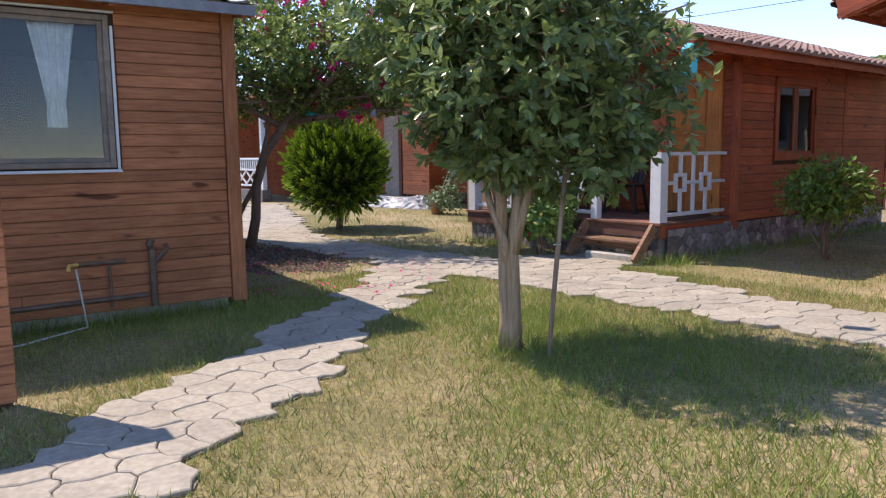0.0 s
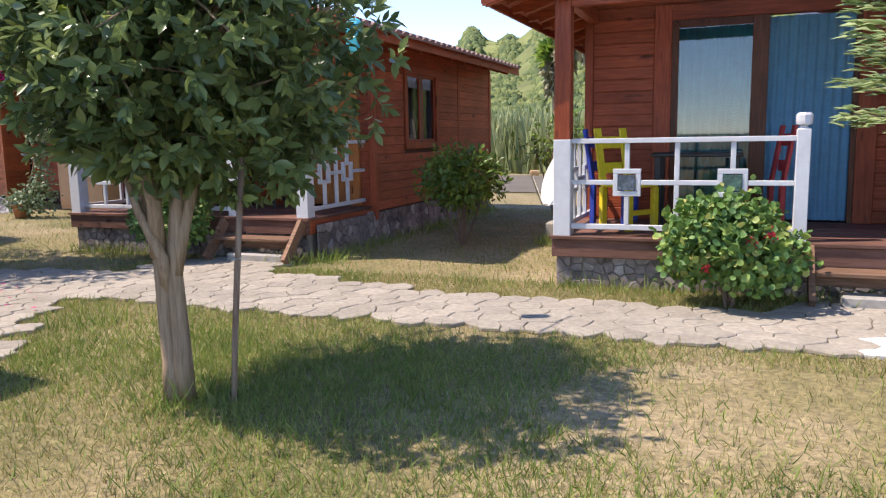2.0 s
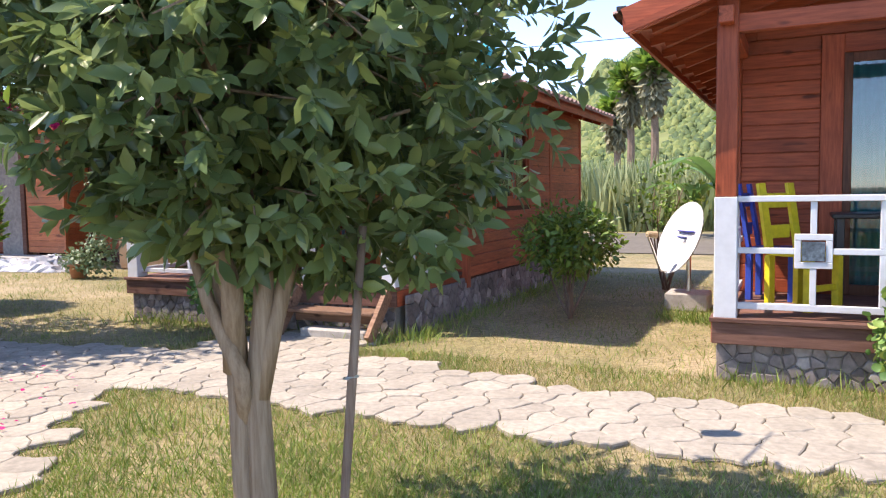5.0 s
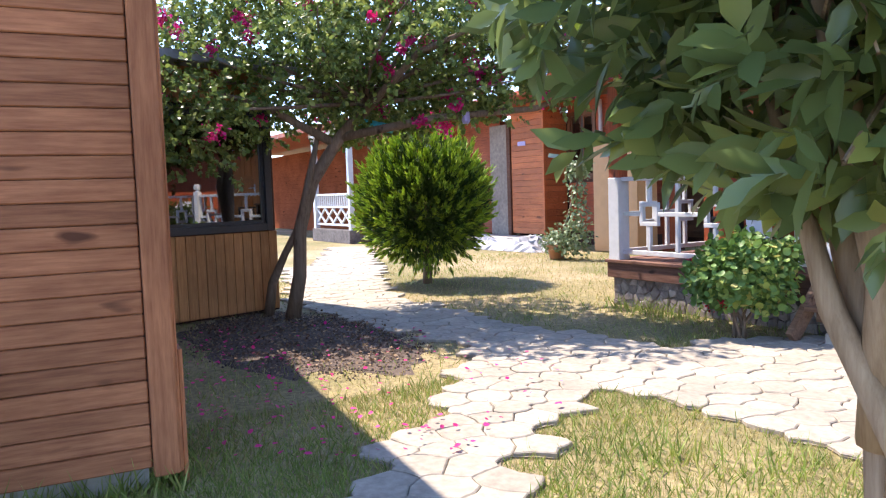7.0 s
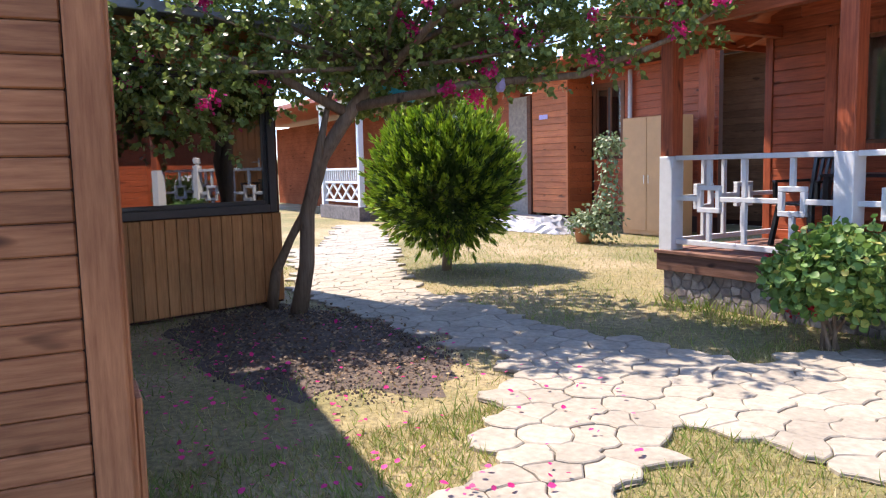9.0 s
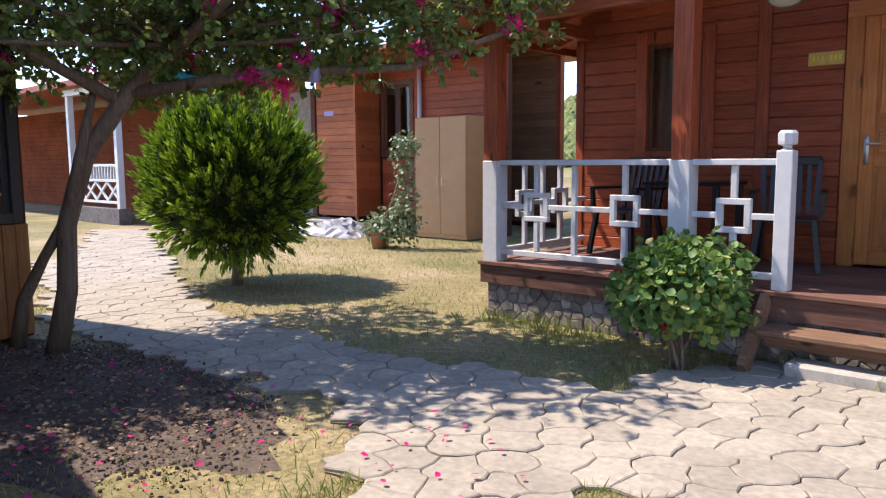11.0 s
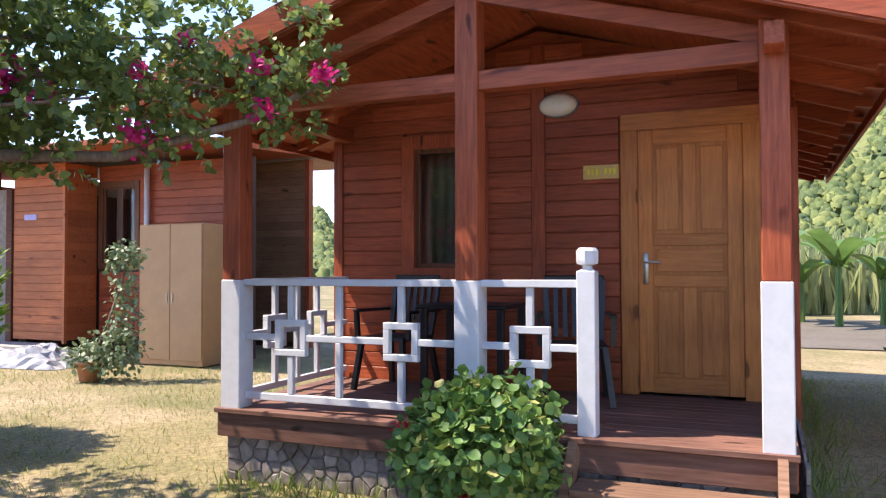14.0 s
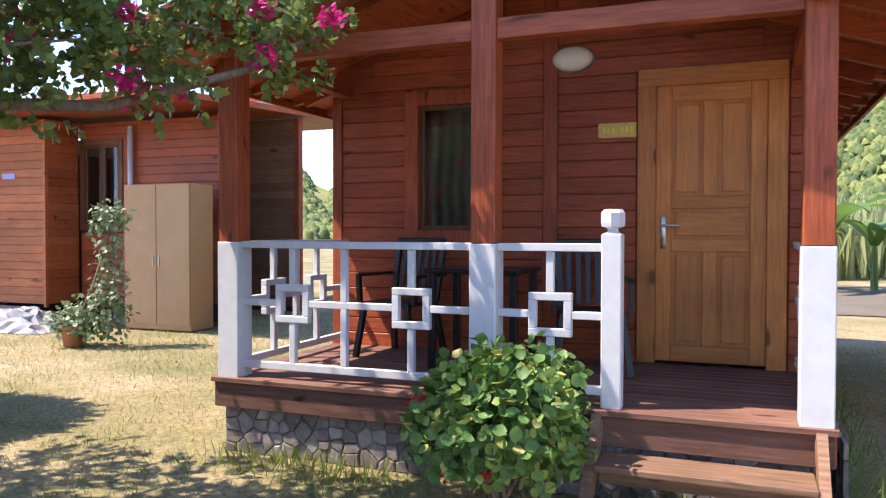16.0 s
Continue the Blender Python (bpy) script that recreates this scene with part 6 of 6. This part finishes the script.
def palm(x, y, h):
    pm = thing("palm_tree", (x, y, 0), "tall shaggy fan palm against the hill", "palm", "palms")
    part("trunk", M().tube([(x, y, -0.1), (x + 0.1, y, h * 0.5), (x, y, h)], [0.35, 0.3, 0.25], 8), W_BARK2, pm)
    n = 420
    d = unit(rng.normal(size=(n, 3)))
    z = h - 2.6 * rng.random(n)
    p = np.stack([x + d[:, 0] * 0.3, y + d[:, 1] * 0.3, z], 1)
    al = d.copy()
    al[:, 2] -= np.clip((h - z) * 0.9, 0, 2)
    foliage("skirt", p, al, rng.normal(size=(n, 3)), rng.uniform(0.8, 1.5, n), L_PALM, pm, LEAF_V, LEAF_F, "dry grey hanging fronds")
    n = 240
    d = unit(rng.normal(size=(n, 3)) + (0, 0, 0.5))
    foliage("crown", np.tile([x, y, h + 0.1], (n, 1)) + d * 0.5, d, rng.normal(size=(n, 3)), rng.uniform(0.8, 1.6, n), L_LEMON, pm, LEAF_V, LEAF_F)


palm(-12.4, 62, 10.0)
palm(-10.2, 60, 10.6)
palm(-14.8, 68, 8.5)
palm(-5.0, 70, 7.5)

# reed fence seen between the cabins
fn = thing("reed_fence", (-10.5, 21, 0), "dry grey-brown reed fence", "fence")
part("panel", M().box(-14, -6, 21.03, 21.06, 0, 1.6, 0), M_CORE, fn)
for i in range(100):
    x = -14 + i * 0.08
    part("reed", M().tube([(x, 21, 0), (x, 21, 1.6 + random.uniform(0, 0.15))], 0.035, 5), W_STAKE, fn)
sl = thing("leaning_pole", (-0.2, 19.5, 0), "pale pole leaning by the track", "pole")
part("pole", M().tube([(-0.35, 17.8, 0), (-0.05, 17.9, 1.9)], 0.05, 8), M_CONC, sl)
cb = thing("overhead_cable", (0, 40, 9), "thin overhead cable against the sky", "cable")
for x in (-40, 40):
    part("pole", M().tube([(x, 40, -0.1), (x, 40, 9.8)], 0.12, 8), W_BARK2, cb)
part("wire", M().tube([(-40 + 8 * i, 40, 9.2 + 0.02 * (i - 5) ** 2) for i in range(11)], 0.02, 5), M_ALU, cb)

# ---- paving: irregular cast pavers ----
ROUTES = [
    [(-3.0, 4.25), (2.2, 4.22), (4.6, 4.3), (4.6, 5.45), (2.9, 5.5), (2.9, 6.02), (1.75, 6.02), (1.6, 5.5), (0.3, 5.38), (-1.5, 5.45), (-3.0, 5.75)],
    [(-3.0, 4.25), (-3.0, 5.75), (-3.75, 6.1), (-3.75, 6.75), (-4.85, 6.8), (-5.05, 6.2), (-5.2, 5.5), (-6.9, 5.2), (-9.4, 5.3), (-11.6, 6.1), (-13.6, 7.2), (-14.6, 5.6), (-10.3, 4.1), (-8.85, 4.05), (-6.3, 4.25), (-5.2, 3.32), (-4.6, 2.7), (-4.1, 2.25), (-3.4, 2.4), (-3.93, 3.11), (-4.46, 3.75), (-4.52, 4.3)],
    [(-4.45, 2.5), (-3.6, 1.55), (-2.85, 0.6), (-2.5, 0.0), (-2.0, -0.68), (-1.65, -1.05), (-1.2, -2.2), (-0.3, -2.2), (-0.95, -0.6), (-1.3, -0.07), (-1.95, 0.75), (-2.85, 1.75), (-3.6, 2.65)],
    [(-13.2, 6.9), (-18.5, 9.2), (-18.9, 8.3), (-14.2, 5.9)],
]


def inside(x, y, poly):
    hit = False
    for (x0, y0), (x1, y1) in zip(poly, poly[1:] + poly[:1]):
        if (y0 > y) != (y1 > y) and x < x0 + (y - y0) / (y1 - y0) * (x1 - x0):
            hit = not hit
    return hit


def paved(x, y):
    return any(inside(x, y, p) for p in ROUTES)


pitch = 0.265
seeds = {}
for j in range(-12, 50):
    for i in range(-78, 24):
        r1 = random.Random(i * 7919 + j * 104729)
        seeds[i, j] = ((i + 0.5 * (j % 2)) * pitch + r1.uniform(-0.075, 0.075), j * pitch * 0.87 + r1.uniform(-0.065, 0.065))


def cell(i, j):
    c = seeds[i, j]
    others = [seeds[q] for q in ((i + di, j + dj) for dj in (-2, -1, 0, 1, 2) for di in (-2, -1, 0, 1, 2)) if q in seeds and q != (i, j)]
    return clip_cell(c, others, [(c[0] + a, c[1] + b) for a, b in ((-1, -1), (1, -1), (1, 1), (-1, 1))])


def paver(i, j):
    """A cast stone with slightly bowed joints, a worn edge and its own height."""
    poly = cell(i, j)
    if not poly:
        return None
    c = seeds[i, j]
    ring = []
    for p, q in zip(poly, poly[1:] + poly[:1]):
        ring.append(p)
        L = math.hypot(q[0] - p[0], q[1] - p[1])
        if L > 0.08:
            mx, my = (p[0] + q[0]) / 2, (p[1] + q[1]) / 2
            k = 0.022 * math.sin(mx * 37.0 + my * 53.0)
            s = 1 if (p[0], p[1]) < (q[0], q[1]) else -1
            ring.append((mx + s * k * (q[1] - p[1]) / L, my - s * k * (q[0] - p[0]) / L))
    n = len(ring)
    h = 0.009 + random.uniform(-0.003, 0.003)
    tx, ty = random.uniform(-0.02, 0.02), random.uniform(-0.02, 0.02)
    v = []
    for dist, z in ((0.004, -0.03), (0.004, h - 0.006), (0.012, h)):
        for x, y in ring:
            r = math.hypot(x - c[0], y - c[1])
            s = max(0.2, 1 - dist / r)
            a, b = c[0] + (x - c[0]) * s, c[1] + (y - c[1]) * s
            v.append((a, b, z + (tx * (a - c[0]) + ty * (b - c[1]) if z > 0 else 0)))
    f = [(a * n + k, a * n + (k + 1) % n, (a + 1) * n + (k + 1) % n, (a + 1) * n + k) for a in (0, 1) for k in range(n)] + [tuple(range(2 * n, 3 * n))]
    return v, f


cells = [k for k in seeds if paved(*seeds[k])]
bed = M()
for k in cells:
    poly = cell(*k)
    if poly:
        bed.add([(x, y, -0.010) for x, y in poly], [tuple(range(len(poly)))])
path_ob = single("pavement", bed, M_BED, "pale irregular stone-paved garden path", "path", "structure")
ORIGIN[path_ob.name] = (0, 0, 0)
cells.sort(key=lambda k: abs(seeds[k][0] + 3.6) * 0.7 + abs(seeds[k][1] - 4.2))
rest = M()
for q, k in enumerate(cells):
    pv = paver(*k)
    if not pv:
        continue
    x, y = seeds[k]
    white = 2.0 < x < 3.4 and 4.1 < y < 4.85
    if q < 300 or white:
        part("paver", M().add(*pv), M_PAVEW if white else M_PAVE, path_ob)
    else:
        rest.add(*pv)
part("far_pavers", rest, M_PAVE, path_ob, kind="stuff")

# dark earth bed under the bougainvillea, with fallen petals
eb, ring = M(), []
for i in range(40):
    a = 6.28 * i / 40
    k = 1 + 0.09 * math.sin(a * 5) + 0.07 * math.sin(a * 9 + 1) + 0.05 * math.sin(a * 17)
    ring.append((-7.75 + 1.75 * k * math.cos(a), 3.28 + 0.92 * k * math.sin(a), -0.0185))
eb.add(ring + [(-7.75, 3.28, -0.004)], [(i, (i + 1) % 40, 40) for i in range(40)])
single("soil_bed", eb, M_EARTH, "dark bare earth under the bougainvillea", "soil", "structure")
n = 9000
a, r = rng.uniform(0, 6.28, n), np.sqrt(rng.random(n)) * rng.uniform(0.8, 1.12, n)
cp = np.stack([-7.75 + 1.75 * r * np.cos(a), 3.28 + 0.92 * r * np.sin(a), np.full(n, -0.02)], 1)
v, f = scatter(CL_V, CL_F, cp, rng.normal(size=(n, 3)) * (1, 1, 0.1), rng.normal(size=(n, 3)) * 0.2 + (0, 0, 1), 0.008 + 0.02 * rng.random(n) ** 3)
tagged(new("soil_clods", quick_mesh("soil_clods", v, f, M_EARTH)), "loose dark clods of earth", "soil", kind="stuff")
n = 2400
a, r = rng.uniform(0, 6.28, n), np.sqrt(rng.random(n)) * rng.uniform(0.7, 1.2, n)
lp = np.stack([-7.75 + 1.75 * r * np.cos(a), 3.28 + 0.92 * r * np.sin(a), rng.uniform(0.0, 0.02, n)], 1)
lp = lp[~((lp[:, 1] > 4.2) & (rng.random(n) < 0.85))]
n = len(lp)
v, f = scatter(OVAL_V, OVAL_F, lp, rng.normal(size=(n, 3)) * (1, 1, 0.35), rng.normal(size=(n, 3)) * 0.4 + (0, 0, 1), rng.uniform(0.018, 0.038, n))
tagged(new("leaf_litter", quick_mesh("leaf_litter", v, f, L_LITTER)), "dry brown fallen leaves on dark soil", "leaf litter", kind="stuff")
n = 620
a, r = rng.uniform(0, 6.28, n), np.sqrt(rng.random(n))
fx, fy = -6.3 + 2.2 * r * np.cos(a), 2.9 + 1.6 * r * np.sin(a)
keep = rng.random(n) < 0.25 + 0.75 * (fy < 2.9)
fp = np.stack([fx, fy, np.full(n, 0.035)], 1)[keep]
n = len(fp)
v, f = scatter(OVAL_V, OVAL_F, fp, rng.normal(size=(n, 3)) * (1, 1, 0.2), rng.normal(size=(n, 3)) * 0.3 + (0, 0, 1), rng.uniform(0.02, 0.045, n))
tagged(new("fallen_petals", quick_mesh("fallen_petals", v, f, L_PINK)), "scattered fallen magenta petals on ground", "petals", kind="stuff")

# ---- lawn ----
SX, SY, SP = np.zeros((102, 62)), np.zeros((102, 62)), np.zeros((102, 62), bool)
for (i, j), (x, y) in seeds.items():
    SX[i + 78, j + 12], SY[i + 78, j + 12] = x, y
for i, j in cells:
    SP[i + 78, j + 12] = True


def lawn_mask(x, y):
    """1 where grass grows."""
    best, ok = np.full(len(x), 9.0), np.ones(len(x), bool)
    j0 = np.rint(y / (pitch * 0.87)).astype(int)
    for dj in (-1, 0, 1):
        j = np.clip(j0 + dj, -12, 49)
        i0 = np.rint(x / pitch - 0.5 * (j % 2)).astype(int)
        for di in (-1, 0, 1):
            i = np.clip(i0 + di, -78, 23)
            d2 = (SX[i + 78, j + 12] - x) ** 2 + (SY[i + 78, j + 12] - y) ** 2
            near = d2 < best
            best[near] = d2[near]
            ok[near] = ~SP[i + 78, j + 12][near]
    for x0, x1, y0, y1 in ((-7.3, -3.5, 6.9, 13.6), (-0.5, 4.6, 6.2, 12.5), (-9.2, -4.8, -3.0, 1.45)):
        ok &= ~((x > x0) & (x < x1) & (y > y0) & (y < y1))
    e = ((x + 7.75) / 1.75) ** 2 + ((y - 3.28) / 0.9) ** 2
    ok &= rng.random(len(x)) < np.clip(0.06 + (e - 0.45) * 0.9, 0.06, 1)
    return ok


def patches(x, y):
    return np.sin(x * 1.3 + 1.1 * np.sin(y * 0.9)) * np.sin(y * 1.5 + 0.8 * np.sin(x * 1.1 + 2)) + 0.35 * np.sin(x * 4.1 + y * 3.3)


GB_V, GB_F = [(-0.045, 0, 0), (0.045, 0, 0), (0.03, 0.55, 0.05), (0.0, 1, 0.22), (-0.03, 0.55, 0.05)], [(0, 1, 2), (0, 2, 4), (4, 2, 3)]
gx = np.concatenate([rng.uniform(-5.5, 4.5, 330000), rng.uniform(-14, 5, 190000)])
gy = np.concatenate([rng.uniform(-1.6, 6.2, 330000), rng.uniform(-2, 13.5, 190000)])
ok = lawn_mask(gx, gy)
pt = patches(gx, gy)
bare = (((gx - 1.5) / 1.3) ** 2 + ((gy - 3.1) / 0.8) ** 2) < 1
ok &= (rng.random(len(gx)) < np.clip(0.75 + 0.3 * pt, 0.25, 1)) & (~bare | (rng.random(len(gx)) < 0.3))
gx, gy, pt = gx[ok], gy[ok], pt[ok]
shade = np.exp(-(((gx + 0.2) / 1.9) ** 2 + ((gy - 2.6) / 1.3) ** 2)) + 1.3 * np.exp(-(((gx + 2.9) / 1.1) ** 2 + ((gy - 3.2) / 1.0) ** 2)) + 0.7 * np.exp(-(((gx + 4.6) / 0.8) ** 2 + ((gy - 1.2) / 2.5) ** 2))
green = rng.random(len(gx)) < np.clip(0.20 + 0.20 * pt + 0.5 * shade, 0.05, 0.88)
for nm, sel, mat, lab, h0, h1 in (("dry_grass", ~green, L_GRASS, "short dry straw-yellow lawn grass", 0.025, 0.06), ("green_grass", green, L_GREEN, "short green lawn grass", 0.035, 0.085)):
    x, y = gx[sel], gy[sel]
    n = len(x)
    gp = np.stack([x, y, np.full(n, -0.022)], 1)
    ga = np.stack([rng.normal(size=n) * 0.55, rng.normal(size=n) * 0.55, np.ones(n)], 1)
    v, f = scatter(GB_V, GB_F, gp, ga, rng.normal(size=(n, 3)), rng.uniform(h0, h1, n) * 1.05)
    tagged(new(nm, quick_mesh(nm, v, f, mat)), lab, "grass", kind="stuff")
# taller tufts along the plinths, the trunk and the path
TX = []
for x0, y0, x1, y1, k in ((-3.4, 6.85, -3.4, 13.4, 900), (-7.2, 6.65, -5.9, 6.65, 260), (-3.75, 6.5, -3.2, 6.9, 260), (-1.3, 8.9, -0.6, 8.6, 500), (-1.75, 2.15, -1.65, 2.3, 160), (-4.62, 1.6, -4.75, -2.0, 1500), (-0.5, 6.0, 3.0, 6.0, 350), (-3.9, 3.3, -2.9, 3.9, 160), (-4.6, 6.9, -3.8, 6.62, 160)):
    t = rng.random(k)
    TX.append(np.stack([x0 + (x1 - x0) * t + rng.normal(size=k) * 0.12, y0 + (y1 - y0) * t + rng.normal(size=k) * 0.12, np.full(k, -0.022)], 1))
gp = np.concatenate(TX)
gp = gp[~(((gp[:, 0] > -7.3) & (gp[:, 0] < -3.55) & (gp[:, 1] > 6.85)) | ((gp[:, 0] > -0.48) & (gp[:, 1] > 6.14)) | ((gp[:, 0] < -4.72) & (gp[:, 1] < 1.5)))]
n = len(gp)
ga = np.stack([rng.normal(size=n) * 0.45, rng.normal(size=n) * 0.45, np.ones(n)], 1)
v, f = scatter([(x * 0.6, y, z) for x, y, z in GB_V], GB_F, gp, ga, rng.normal(size=(n, 3)), rng.uniform(0.08, 0.22, n))
tagged(new("grass_tufts", quick_mesh("grass_tufts", v, f, L_GREEN)), "longer green grass tufts along edges", "grass", kind="stuff")
